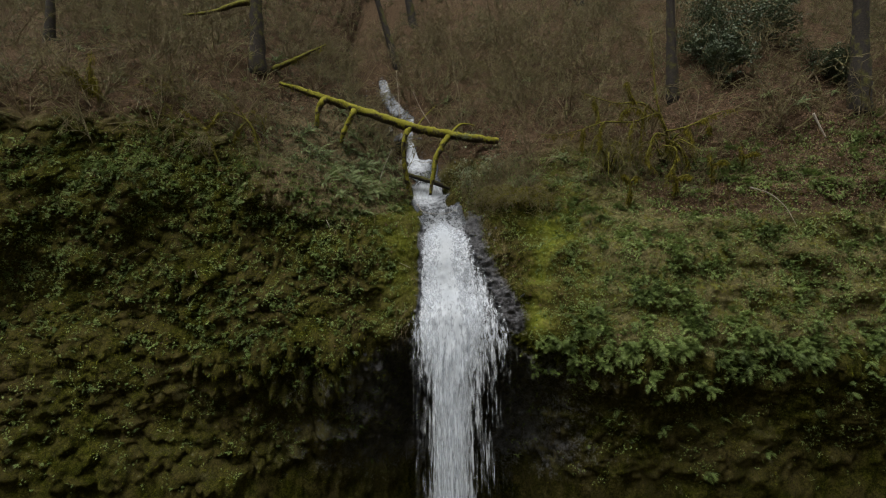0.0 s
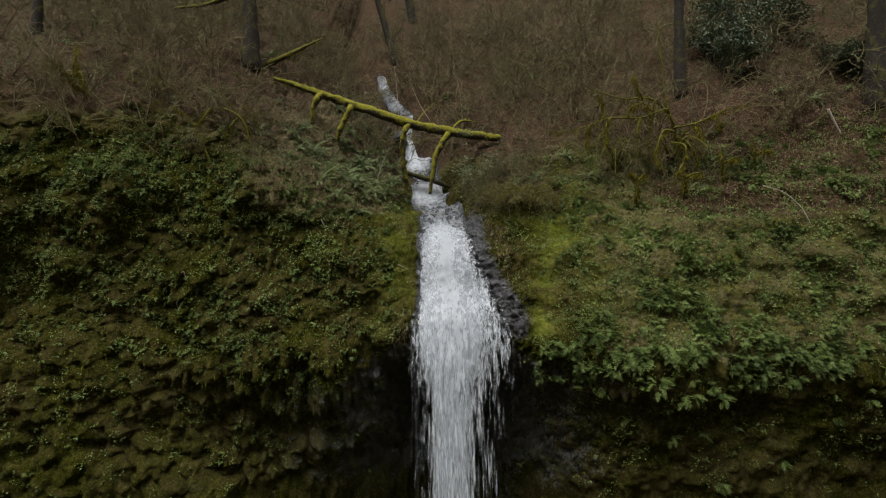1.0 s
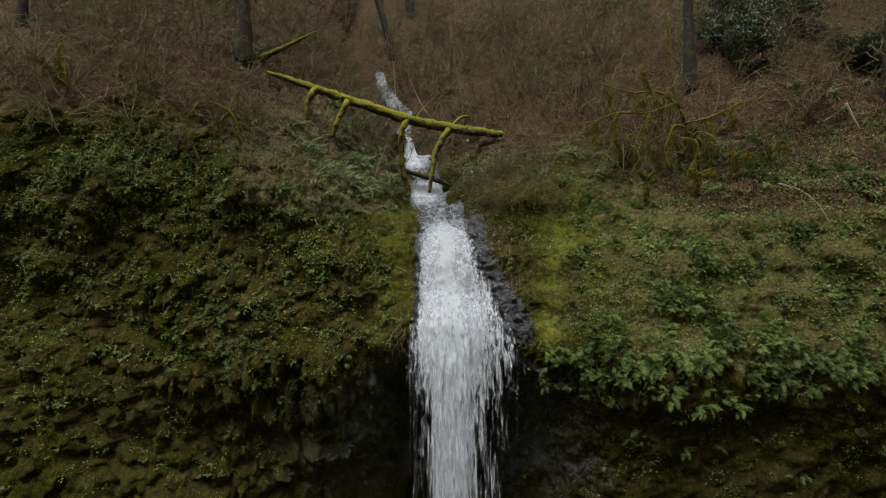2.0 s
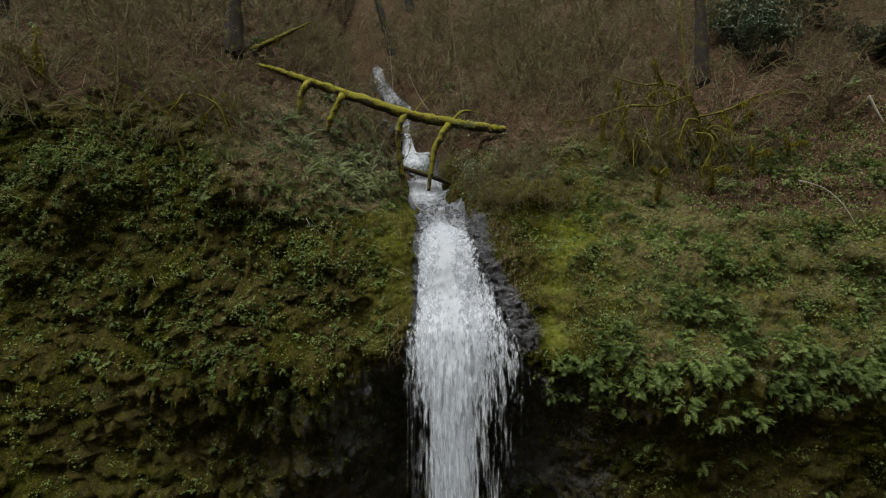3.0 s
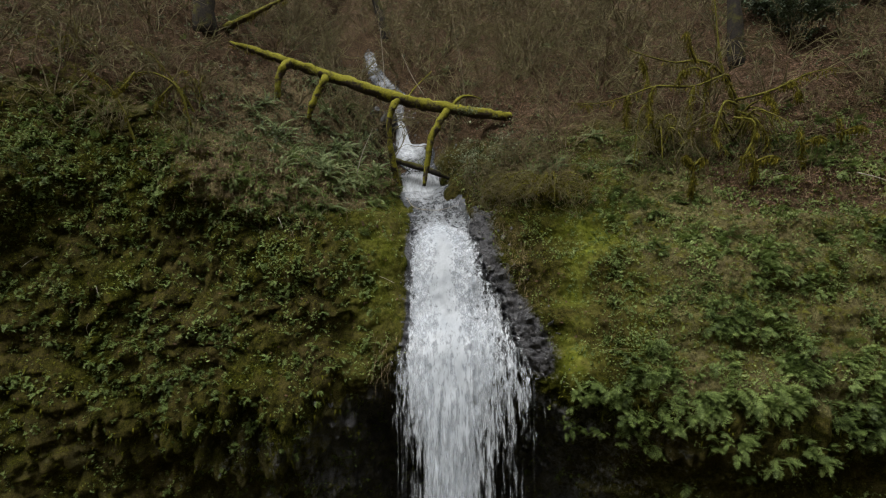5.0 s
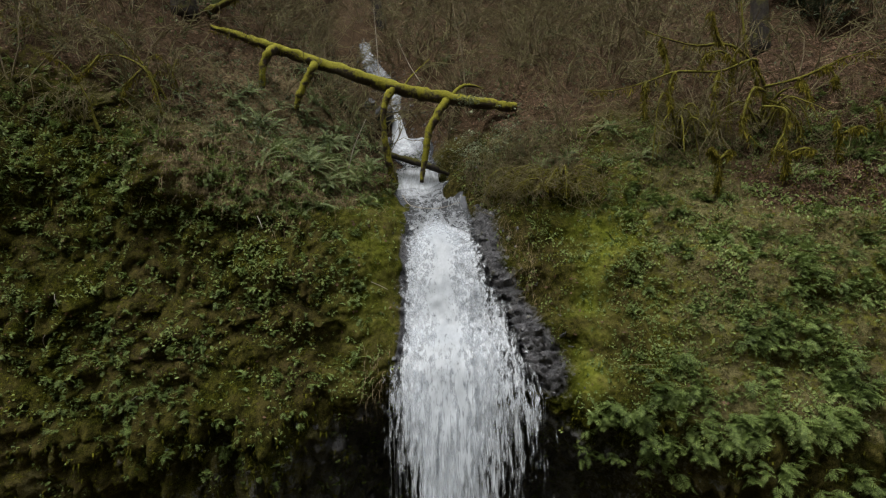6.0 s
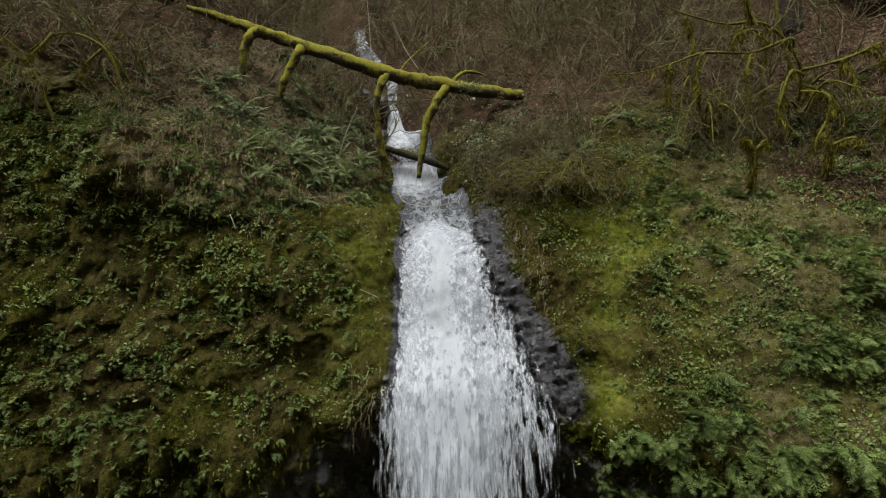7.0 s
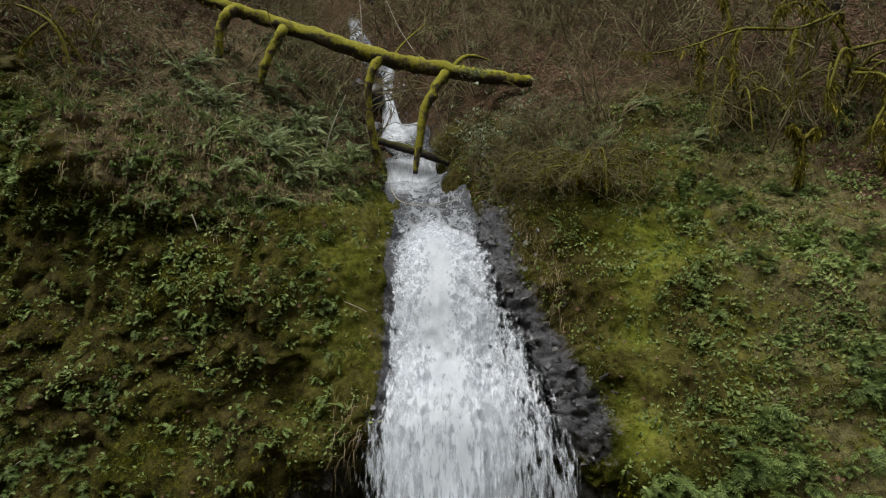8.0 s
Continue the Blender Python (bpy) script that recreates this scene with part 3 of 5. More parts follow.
def stream_bed():
    v = np.linspace(5.7, 8.64, 240)
    u = np.linspace(-1, 1, 28)
    half = np.interp(v, (5.7, 6.1, 6.5, 6.95, 7.2, 7.5, 7.70, 7.84, 7.93, 8.0, 8.2, 8.6, 8.9, 9.2), (0.84, 0.86, 0.86, 0.88, 0.66, 0.46, 0.60, 0.52, 0.30, 0.13, 0.15, 0.21, 0.16, 0.16))
    mid = np.interp(v, (5.7, 6.1, 6.5, 6.9, 7.1, 7.25, 7.6, 8.0, 8.2, 9.2), (0.14, 0.10, 0.03, -0.12, -0.55, -0.62, -0.35, -0.33, 0.16, 0.24))
    g = np.zeros((240, 28, 3))
    for r in range(240):
        g[r] = hillside(mid[r] + half[r] * u, np.full(28, v[r]))
    c = g[:, 14]
    fall = np.abs(np.gradient(c[:, 2])) / (np.linalg.norm(np.gradient(c, axis=0), axis=1) + 1e-9)
    thick = np.interp(v, (5.7, 6.2, 7.0), (0.03, 0.09, 0.15))[:, None] - 0.08 * u[None] ** 4
    g[:, :, 1] -= thick * (1 - smooth(v, 6.6, 7.0))[:, None]
    g[:, :, 2] += thick
    flat = g.reshape(-1, 3)
    flat[:, 2] += 0.05 * fbm(flat * 3.5, 3, 41)
    s = np.concatenate([[0], np.cumsum(np.linalg.norm(np.diff(c, axis=0), axis=1))])
    uv = np.stack([np.repeat(u[None] * 1.0, 240, 0) * half[:, None], np.repeat(s[:, None], 28, 1)], -1)
    dens = np.repeat((0.44 * smooth(fall, 0.60, 0.86))[:, None], 28, 1) - 0.3 * u[None] ** 4
    dens += (0.24 * (1 - smooth(v, 6.10, 6.70)) + 0.20 * bump(v, 8.40, 0.20) + 0.42 * bump(v, 7.86, 0.12) + 0.30 * bump(v, 7.12, 0.10) + 0.25 * bump(v, 8.97, 0.05) - 0.22 * bump(v, 8.12, 0.07) - 0.4 * smooth(v, 8.56, 8.64))[:, None]
    return g, uv, dens


tagged(new("stream_water", flow_mesh("stream_water", *stream_bed(), STREAM)), "narrow dark stream with small white cascades", "stream", kind="structure")

# thin separate strands at the fall's edges
for k in range(16):
    r = np.random.default_rng(140 + k)
    x = r.uniform(-1.0, -0.75) if k < 6 else 1.7 + 0.5 * r.random() ** 1.5
    top = hillside(np.array([x]), np.array([4.25]))[0] + (0, -0.06, 0.0)
    z = np.linspace(0, 1, 26)
    ln = r.uniform(4.0, 8.4)
    p = np.stack([top[0] + 0.02 * np.sin(z * r.uniform(4, 12) + k), top[1] - 0.28 * np.sqrt(z), top[2] - ln * z ** 1.2], 1)
    rad = r.uniform(0.002, 0.006) * (0.7 + 0.5 * np.sin(z * 40 + 3 * k)) * (1 - 0.6 * z)
    piece("strand", mesh_np("strand", *tube(p - (0.4, 18.6, 0), np.maximum(rad, 0.0012), 4), DRIP), waterfall)


# ---- the fallen mossy log across the stream ----
def limb(name, points, radii, material, parent, sides=8, n=0, rough=0.25, label=""):
    base = np.array(parent.location) if parent else np.zeros(3)
    if parent and parent.parent:
        base = np.array(parent.parent.location)
    p = curve_through(points, n or 6 * len(points))
    r = np.interp(np.linspace(0, 1, len(p)), np.linspace(0, 1, len(radii)), radii)
    v, q = tube(p - base, r, sides, rough, int(abs(points[0][0]) * 10))
    return piece(name, mesh_np(name, v, q, material), parent, label)


def beard(points, radii, count, length, seed):
    """Ragged moss hanging below a limb: thin pointed tufts."""
    r = np.random.default_rng(seed)
    p = curve_through(points, 200)
    i = r.integers(0, 199, count)
    rad = np.interp(i / 199, np.linspace(0, 1, len(radii)), radii)
    a = r.uniform(0, 2 * np.pi, count)
    d = p[np.minimum(i + 1, 199)] - p[i]
    d /= np.linalg.norm(d, axis=1)[:, None]
    side = np.cross(d, (0, 0, 1.0)) + 1e-6
    side /= np.linalg.norm(side, axis=1)[:, None]
    up = np.cross(side, d)
    out = side * np.cos(a)[:, None] + up * np.sin(a)[:, None]
    root = p[i] + out * rad[:, None] * 0.9
    hang = out * 0.5 + np.array((0, 0, -0.75)) * (1.0 - 0.75 * np.clip(out[:, 2:3], 0, 1))
    tip = root + hang * (length * (0.25 + r.uniform(0.0, 1.25, count) ** 4.0) * (1 - 0.85 * np.clip(out[:, 2] + 0.3, 0, 1)))[:, None]
    w = d * (0.013 * r.uniform(0.5, 1.8, count))[:, None]
    mid = root * 0.55 + tip * 0.45 + out * 0.012
    v = np.stack([root - w, mid - w * 0.7, tip, mid + w * 0.7, root + w], 1).reshape(-1, 3)
    b = np.arange(count)[:, None] * 5
    return v, np.concatenate([b + (0, 1, 3, 4), b + (1, 2, 2, 3)])[:, :]


def tufts(name, v, q, material, parent, label=""):
    """Joins quads (some folded to triangles) into one soft part."""
    me = bpy.data.meshes.new(name)
    base = np.array(parent.location) if parent else np.zeros(3)
    faces = [tuple(dict.fromkeys(f)) for f in q.tolist()]
    me.from_pydata((v - base).tolist(), [], faces)
    me.materials.append(material)
    return tagged(piece(name, me, parent, label), kind="stuff")


LOG = ((-6.75, 24.1, 18.36), (-6.0, 24.05, 18.1), (-5.0, 24.0, 17.74), (-3.6, 24.0, 17.26), (-1.3, 24.0, 16.48), (0.3, 24.0, 16.15), (1.3, 24.03, 15.98), (2.4, 24.05, 15.86))
log = thing("fallen_log", (-1.3, 24.0, 16.4), "moss-covered fallen log with broken branches, lying across the stream", "log")
limb("trunk", LOG, (0.07, 0.11, 0.145, 0.17, 0.195, 0.19, 0.165, 0.14), MOSSLOG, log, 14, 90, 0.35)
BRANCHES = (
    (((-1.2, 23.95, 16.5), (-1.45, 23.8, 16.15), (-1.58, 23.8, 15.6), (-1.56, 23.9, 15.0), (-1.44, 24.1, 14.2), (-1.34, 24.3, 13.6)), (0.09, 0.085, 0.08, 0.075, 0.08, 0.09)),
    (((0.35, 23.95, 16.1), (0.05, 23.75, 15.65), (-0.18, 23.7, 15.2), (-0.35, 23.7, 14.45), (-0.46, 23.7, 13.6)), (0.10, 0.10, 0.09, 0.075, 0.045)),
    (((-4.55, 24.0, 17.6), (-4.86, 23.8, 17.55), (-5.08, 23.75, 17.1), (-5.16, 23.8, 16.5), (-5.2, 23.9, 16.1)), (0.10, 0.10, 0.085, 0.07, 0.05)),
    (((-3.58, 23.95, 17.22), (-3.72, 23.75, 16.85), (-4.03, 23.7, 16.18), (-4.15, 23.8, 15.8)), (0.11, 0.10, 0.08, 0.06)),
    (((0.4, 24.1, 16.2), (0.8, 24.6, 16.65), (1.2, 25.0, 16.75), (1.5, 25.2, 16.7)), (0.06, 0.05, 0.035, 0.02)),
    (((-1.0, 24.05, 16.5), (-0.7, 24.3, 16.95), (-0.2, 24.6, 17.5)), (0.03, 0.022, 0.01)),
)
for k, (pts, rad) in enumerate(BRANCHES):
    limb("branch", pts, [a * (1.25 if k < 4 else 1.0) for a in rad], MOSSLOG, log, 9, 30, 0.45)
hung = []
hung += [beard(pts, rad, 300, 0.045, 11 + k) for k, (pts, rad) in enumerate(BRANCHES[:4])]
tufts("hanging_moss", *join(hung), MOSSBARK, log, "ragged yellow-green moss")


def shag(points, radius, count, length, seed, clumps=5):
    """A shaggy sleeve of moss round a limb: short blades in clumps, longer below."""
    r = np.random.default_rng(seed)
    p = curve_through(points, 120)
    where = np.clip(r.choice(r.uniform(0.05, 0.95, clumps), count) + r.normal(0, 0.05, count), 0.0, 0.99)
    where = np.where(r.random(count) < 0.35, r.random(count) * 0.97, where)
    i = (where * 118).astype(int)
    d = p[i + 1] - p[i]
    d /= np.linalg.norm(d, axis=1)[:, None] + 1e-9
    out = r.normal(0, 1, (count, 3))
    out -= d * (out * d).sum(1)[:, None]
    out /= np.linalg.norm(out, axis=1)[:, None]
    root = p[i] + out * radius * 0.7 + r.normal(0, 0.01, (count, 3))
    ln = length * (0.35 + r.random(count) ** 2.5) * np.where(out[:, 2] < 0, 1.5, 0.6)
    tip = root + (out * 0.55 + d * r.normal(0, 0.4, (count, 1)) + np.array((0, 0, -0.7))) * ln[:, None]
    w = np.cross(tip - root, r.normal(0, 1, (count, 3)))
    w *= (r.uniform(0.006, 0.016, count) / (np.linalg.norm(w, axis=1) + 1e-9))[:, None]
    mid = (root + tip) / 2 + out * 0.02
    v = np.stack([root, mid + w, tip, mid - w], 1).reshape(-1, 3)
    return v, np.arange(count * 4).reshape(-1, 4)


v, q = shag(LOG, 0.16, 1700, 0.055, 6, 22)
tagged(piece("moss_fringe", mesh_np("moss_fringe", v - np.array(log.location), q, BRANCHMOSS, False), log, "ragged olive moss"), kind="stuff")


# ---- leaves and fern fronds ----
def frond(length, pinnae, width, droop, seed, fat=0.8):
    """One feathered frond along +x, arching over and down; each leaflet is a folded blade."""
    r = np.random.default_rng(seed)
    vs, qs = [], []
    def rib(s):
        a = droop * s
        return np.array((length * (np.sin(a) / droop if droop > 0.05 else s), 0.0, length * ((np.cos(a) - 1) / droop if droop > 0.05 else 0)))
    n = pinnae
    step = 1.0 / (n + 0.6)
    for k in range(n + 1):
        s = 0.16 + 0.84 * k / (n + 0.3)
        c = rib(s)
        t = rib(min(s + 0.02, 1.02)) - rib(s - 0.02)
        t /= np.linalg.norm(t)
        w = width * length * (np.sin(np.pi * (0.12 + 0.84 * s) ** 0.8) ** 0.8) * r.uniform(0.85, 1.1)
        if k == n:
            b = len(vs)
            h = 0.5 * step * length * fat
            vs += [c + (0, h * 0.5, 0), c + t * w * 1.1, c + (0, -h * 0.5, 0), c - t * h * 0.5]
            qs.append((b, b + 1, b + 2, b + 3))
            break
        for side in (1, -1):
            out = np.array((0, side, 0.0)) + 0.45 * t + np.array((0, 0, -0.18 + 0.12 * r.normal()))
            out /= np.linalg.norm(out)
            h = t * step * length * 0.5 * fat
            b = len(vs)
            m = c + out * w * 0.45 + (0, 0, 0.05 * w)
            vs += [c - h * 0.5, m - h * 0.95, c + out * w, m + h * 0.95]
            qs.append((b, b + 1, b + 2, b + 3))
    b = len(vs)
    rw = 0.012 * length + 0.0015
    for s in (0.0, 0.35, 0.7, 1.0):
        c = rib(s)
        vs += [c + (0, rw, 0.002), c + (0, -rw, 0.002)]
    for k in range(3):
        qs.append((b + 2 * k, b + 2 * k + 1, b + 2 * k + 3, b + 2 * k + 2))
    return np.array(vs), np.array(qs)


def spin(az, el, roll=0.0, scale=1.0, at=(0, 0, 0)):
    m = Matrix.Translation(at) @ Matrix.Rotation(az, 4, "Z") @ Matrix.Rotation(-el, 4, "Y") @ Matrix.Rotation(roll, 4, "X")
    return m @ Matrix.Scale(scale, 4)


def apply(m, template):
    v, q = template
    m = np.array(m)
    return v @ m[:3, :3].T + m[:3, 3], q


SHORT = [frond(1.0, 8, 0.29, d, 100 + k, 0.62) for k, d in enumerate((0.7, 1.1, 1.5))]
LONG = [frond(1.0, 14, 0.13, d, 200 + k, 0.9) for k, d in enumerate((0.9, 1.3, 1.8))]


def cliff_fern_set(seed):
    """Fronds of a fern that hangs outwards from a face: +x is out of the face, z up. (frond kind, matrix) pairs."""
    r = np.random.default_rng(seed)
    out = []
    for k in range(int(r.integers(6, 10))):
        az, el = r.uniform(-1.25, 1.25), r.uniform(-0.25, 0.95)
        at = (r.uniform(-0.05, 0.05), r.uniform(-0.25, 0.25), r.uniform(-0.18, 0.18))
        out.append((int(r.integers(0, 3)), spin(az, el, r.uniform(-0.5, 0.5), r.uniform(0.6, 1.1), at)))
    return out


def sword_fern_set(seed):
    """A shuttlecock of long arching fronds: z is up."""
    r = np.random.default_rng(seed)
    n = int(r.integers(11, 15))
    return [(int(r.integers(0, 3)), spin(k * 2 * np.pi / n + r.uniform(-0.2, 0.2), r.uniform(0.35, 1.1), r.uniform(-0.3, 0.3), r.uniform(0.7, 1.1))) for k in range(n)]


CLIFF_SETS = [cliff_fern_set(300 + k) for k in range(6)]
SWORD_SETS = [sword_fern_set(400 + k) for k in range(5)]


def rosette(seed, leaves=9, size=1.0, long=1.6):
    """A clump of small rounded leaves."""
    r = np.random.default_rng(seed)
    bits = []
    leaf = (np.array([(0, 0, 0), (0.5 * long, 0.42, 0.10), (long, 0, -0.05), (0.5 * long, -0.42, 0.10)]) * 0.5, np.array([(0, 1, 2, 3)]))
    for k in range(leaves):
        bits.append(apply(spin(r.uniform(0, 6.28), r.uniform(-0.2, 1.1), r.uniform(-0.6, 0.6), size * r.uniform(0.6, 1.2), r.normal(0, 0.5 * size, 3) * (1, 1, 0.4)), leaf))
    return join(bits)


def frames_on(idx, size, lean_up=0.3, seed=0, facing=False):
    """Matrices on the ground's spots idx. facing: +x out of the slope and z up; else z leans from the normal to upright."""
    r = np.random.default_rng(seed)
    n = NORMAL[idx]
    if facing:
        x = n * (1, 1, 0.25)
        x = x + r.normal(0, 0.18, x.shape)
        x /= np.linalg.norm(x, axis=1)[:, None]
        y = np.cross((0, 0, 1.0), x)
        y /= np.linalg.norm(y, axis=1)[:, None]
        z = np.cross(x, y)
    else:
        z = n * (1 - lean_up) + np.array((0, 0, lean_up)) + r.normal(0, 0.12, n.shape)
        z /= np.linalg.norm(z, axis=1)[:, None]
        a = r.uniform(0, 2 * np.pi, len(idx))
        x = np.stack([np.cos(a), np.sin(a), np.zeros(len(idx))], 1)
        x = x - z * (x * z).sum(1)[:, None]
        x /= np.linalg.norm(x, axis=1)[:, None]
        y = np.cross(z, x)
    m = np.zeros((len(idx), 4, 4))
    size = np.asarray(size)[:, None] if np.ndim(size) else size
    m[:, :3, 0], m[:, :3, 1], m[:, :3, 2], m[:, :3, 3], m[:, 3, 3] = x * size, y * size, z * size, LAND[idx], 1
    return m


quad_area = np.linalg.norm(np.cross(np.gradient(LAND.reshape(NV, NX, 3), axis=1), np.gradient(LAND.reshape(NV, NX, 3), axis=0)), axis=2).ravel()
LX, LY, LZ = LAND.T
seen = (np.abs(LX) < 1.5 + 0.8 * LY) & (LZ > 2.0) & (LY < 48)
open_rock = np.maximum(water_side, 0.9 * ledge)
dry_ground = np.clip(1 - 1.6 * open_rock, 0, 1) * (1 - smooth(-np.abs(gx - 0.05 + 0.4 * (gv > 6.7)) - 0.35 * smooth(gv, 7.2, 7.5), -1.3, -0.9) * (gv > 3.9))


def pick(weight, count, seed):
    w = np.clip(weight, 0, None) * quad_area * seen
    return np.random.default_rng(seed).choice(len(w), count, p=w / w.sum())


spots = fbm(LAND * (0.75, 0.75, 1.1), 3, 51)
spots2 = fbm(LAND * (1.6, 1.6, 2.0), 3, 57)


# ---- ferns of the cliff ----
brow_right = smooth(gx, 2.9, 3.6) * bump(gv, 4.12, 0.36) * smooth(spots2 + 0.4 * spots, -0.25, 0.25)
slope_right = smooth(gx, 3.6, 5.5) * face * smooth(spots + 0.25 * spots2, 0.02, 0.35)
face_left = (1 - smooth(gx, -1.9, -1.4)) * face * smooth(spots + 0.3 * spots2, -0.15, 0.4)
bank_left = (bump(gx, -4.8, 3.0) * bump(gv, 6.95, 0.62) + 0.8 * bump(gx, -11.0, 4.0) * bump(gv, 7.05, 0.45)) * smooth(spots2, -0.45, 0.1)
patch_left = bump(gx, -6.2, 1.9) * bump(gv, 4.35, 0.35) * 1.4
lower = under * smooth(gv, 1.7, 2.6) * smooth(spots2, -0.1, 0.35) * (0.25 + 0.7 * left * (gx < -3))
fern_weight = dry_ground * (3.2 * brow_right + 2.3 * slope_right + 0.5 * face_left + 0.9 * bank_left + 0.5 * patch_left + 0.25 * lower)


def fern_size(idx, seed):
    r = np.random.default_rng(seed)
    big = 0.24 + 0.12 * smooth(gx[idx], 2.8, 4.5) * (gv[idx] < 5.2) - 0.06 * left[idx] + 0.05 * bump(gv[idx], 6.8, 0.5)
    return big * r.uniform(0.7, 1.25, len(idx))


fern_meshes = [mesh_np("frond", v, q, FERN, False) for v, q in SHORT]
near = pick(fern_weight * (np.abs(gx - 0.5) < 7.5) * (gv > 3.6) * (gv < 6.6), 170, 61)
for n, (m, k) in enumerate(zip(frames_on(near, fern_size(near, 62) * 1.12, seed=63, facing=True), near)):
    hanging = gx[k] > 2.5 and gv[k] < 4.6
    fern = thing("fern", (0, 0, 0), "green fern with drooping fronds on the mossy brow" if hanging else "small green fern growing out of the moss", "fern", "ferns of the cliff")
    fern.matrix_world = Matrix(m.tolist())
    for kind, local in CLIFF_SETS[n % 6]:
        ob = piece("frond", fern_meshes[kind], fern)
        ob.matrix_basis = local
rest = pick(fern_weight, 1700, 64)
bits = []
where = frames_on(rest, fern_size(rest, 65), seed=66, facing=True)
for k in range(6):
    plant = join([apply(local, SHORT[kind]) for kind, local in CLIFF_SETS[k]])
    bits.append(scatter(plant, where[k::6]))
v, q = join(bits)
tagged(new("fern_cover", mesh_np("fern_cover", v, q, FERN, False)), "countless small green ferns over the mossy cliff", "ferns", kind="stuff")

TINY = [frond(1.0, 5, 0.27, d, 130 + k, 0.9) for k, d in enumerate((0.9, 1.4))]
sprigs = pick(dry_ground * ((1 - smooth(gx, -1.6, -1.2)) * face * (0.25 + smooth(spots2, -0.2, 0.3)) + 0.8 * bank_left + 0.35 * lower + 0.6 * smooth(gx, 3.4, 4.4) * face * (0.4 + smooth(spots2, -0.2, 0.3))), 2500, 67)
where = frames_on(sprigs, np.random.default_rng(68).uniform(0.10, 0.24, 2500), seed=69, facing=True)
bits = []
for k in range(6):
    plant = join([apply(local, TINY[kind % 2]) for kind, local in CLIFF_SETS[k][:4]])
    bits.append(scatter(plant, where[k::6]))
v, q = join(bits)
tagged(new("fern_sprigs", mesh_np("fern_sprigs", v, q, FERN, False)), "tiny pale fern sprigs scattered over the moss", "ferns", kind="stuff")

# ---- sword ferns on the banks ----
sword_meshes = [mesh_np("frond", v, q, SWORD, False) for v, q in LONG]
sword_weight = dry_ground * (4 * bump(gx, -3.7, 1.5) * bump(gv, 7.85, 0.35) + 3 * bump(gx, -3.6, 1.5) * bump(gv, 7.35, 0.35) + bump(gx, -2.9, 1.3) * bump(gv, 7.2, 0.45) * 3 + bump(gx, 4.6, 1.2) * bump(gv, 7.0, 0.25) + 0.10 * wood * (gv < 8.6) * smooth(spots, 0.0, 0.3))
for n, (m, k) in enumerate(zip(frames_on(pick(sword_weight, 120, 71), np.random.default_rng(72).uniform(0.40, 0.78, 120), 0.55, 73), range(120))):
    fern = thing("sword_fern", (0, 0, 0), "dull green sword fern with long arching fronds", "fern", "sword ferns on the banks")
    fern.matrix_world = Matrix(m.tolist())
    for kind, local in SWORD_SETS[n % 5]:
        ob = piece("frond", sword_meshes[kind], fern)
        ob.matrix_basis = local

# ---- low cover: herbs, moss, dead leaves, grass ----
herb_weight = dry_ground * (face * (0.18 + smooth(spots2 - 0.4 * spots, 0.0, 0.35)) * (0.7 + 1.0 * smooth(gx, 3.0, 4.2) + 2.5 * bump(gx, 4.3, 0.8) * (gv < 5.8)) + 0.5 * bank_left + 0.32 * under * smooth(gv, 1.7, 2.6) * smooth(spots2 + 0.4 * spots, -0.15, 0.35))
at = frames_on(pick(herb_weight, 17000, 81), np.random.default_rng(82).uniform(0.05, 0.125, 17000), 0.4, 83)
v, q = join([scatter(rosette(500 + k, 6), at[k::5]) for k in range(5)])
tagged(new("herb_cover", mesh_np("herb_cover", v, q, HERB, False)), "low pale green herbs among the moss", "herbs", kind="stuff")

def spray(seed, blades=5):
    """A small upright brush of moss: narrow blades."""
    r = np.random.default_rng(seed)
    blade = (np.array([(0, 0.10, 0), (0.55, 0.16, 0.05), (1.1, 0, 0), (0.55, -0.16, 0.05)]), np.array([(0, 1, 2, 3)]))
    return join([apply(spin(r.uniform(0, 6.28), r.uniform(0.15, 1.3), r.uniform(-0.6, 0.6), r.uniform(0.6, 1.2), r.normal(0, 0.45, 3) * (1, 1, 0.2)), blade) for k in range(blades)])


tuft = spray(520)
at = frames_on(pick(dry_ground * (face + (0.35 + 0.4 * left) * under * smooth(gv, 1.5, 2.4)) * (1 - 0.5 * lime), 27000, 84), np.random.default_rng(85).uniform(0.03, 0.085, 27000), 0.1, 86)
v, q = scatter(tuft, at)
tagged(new("moss_tufts", mesh_np("moss_tufts", v, q, MOSS, False)), "shaggy olive moss covering the cliff", "moss", kind="stuff")

drape = dry_ground * left * bump(gv, 4.0, 0.3) * 2 + dry_ground * smooth(gx, 2.6, 3.0) * bump(gv, 3.95, 0.15) + dry_ground * left * face * 0.12
idx = pick(drape * (NORMAL[:, 2] < 0.35), 700, 87)
r = np.random.default_rng(88)
root = LAND[idx] + NORMAL[idx] * 0.01
w = np.cross(NORMAL[idx], (0, 0, 1.0)) * r.uniform(0.008, 0.022, 700)[:, None]
tip = root + (NORMAL[idx] * (1, 1, 0) * 0.07 + (0, 0, -1)) * r.uniform(0.06, 0.22, 700)[:, None]
mid = root * 0.5 + tip * 0.5 + NORMAL[idx] * 0.03
v = np.stack([root - w, root + w, mid + w * 0.7, tip, mid - w * 0.7], 1).reshape(-1, 3)
b = np.arange(700)[:, None] * 5
fringe = tufts("hanging_moss", v, np.concatenate([b + (0, 1, 2, 4), b + (4, 2, 3, 3)]), MOSS, None)
tagged(fringe, "moss hanging in fringes from the ledges", "moss", kind="stuff")

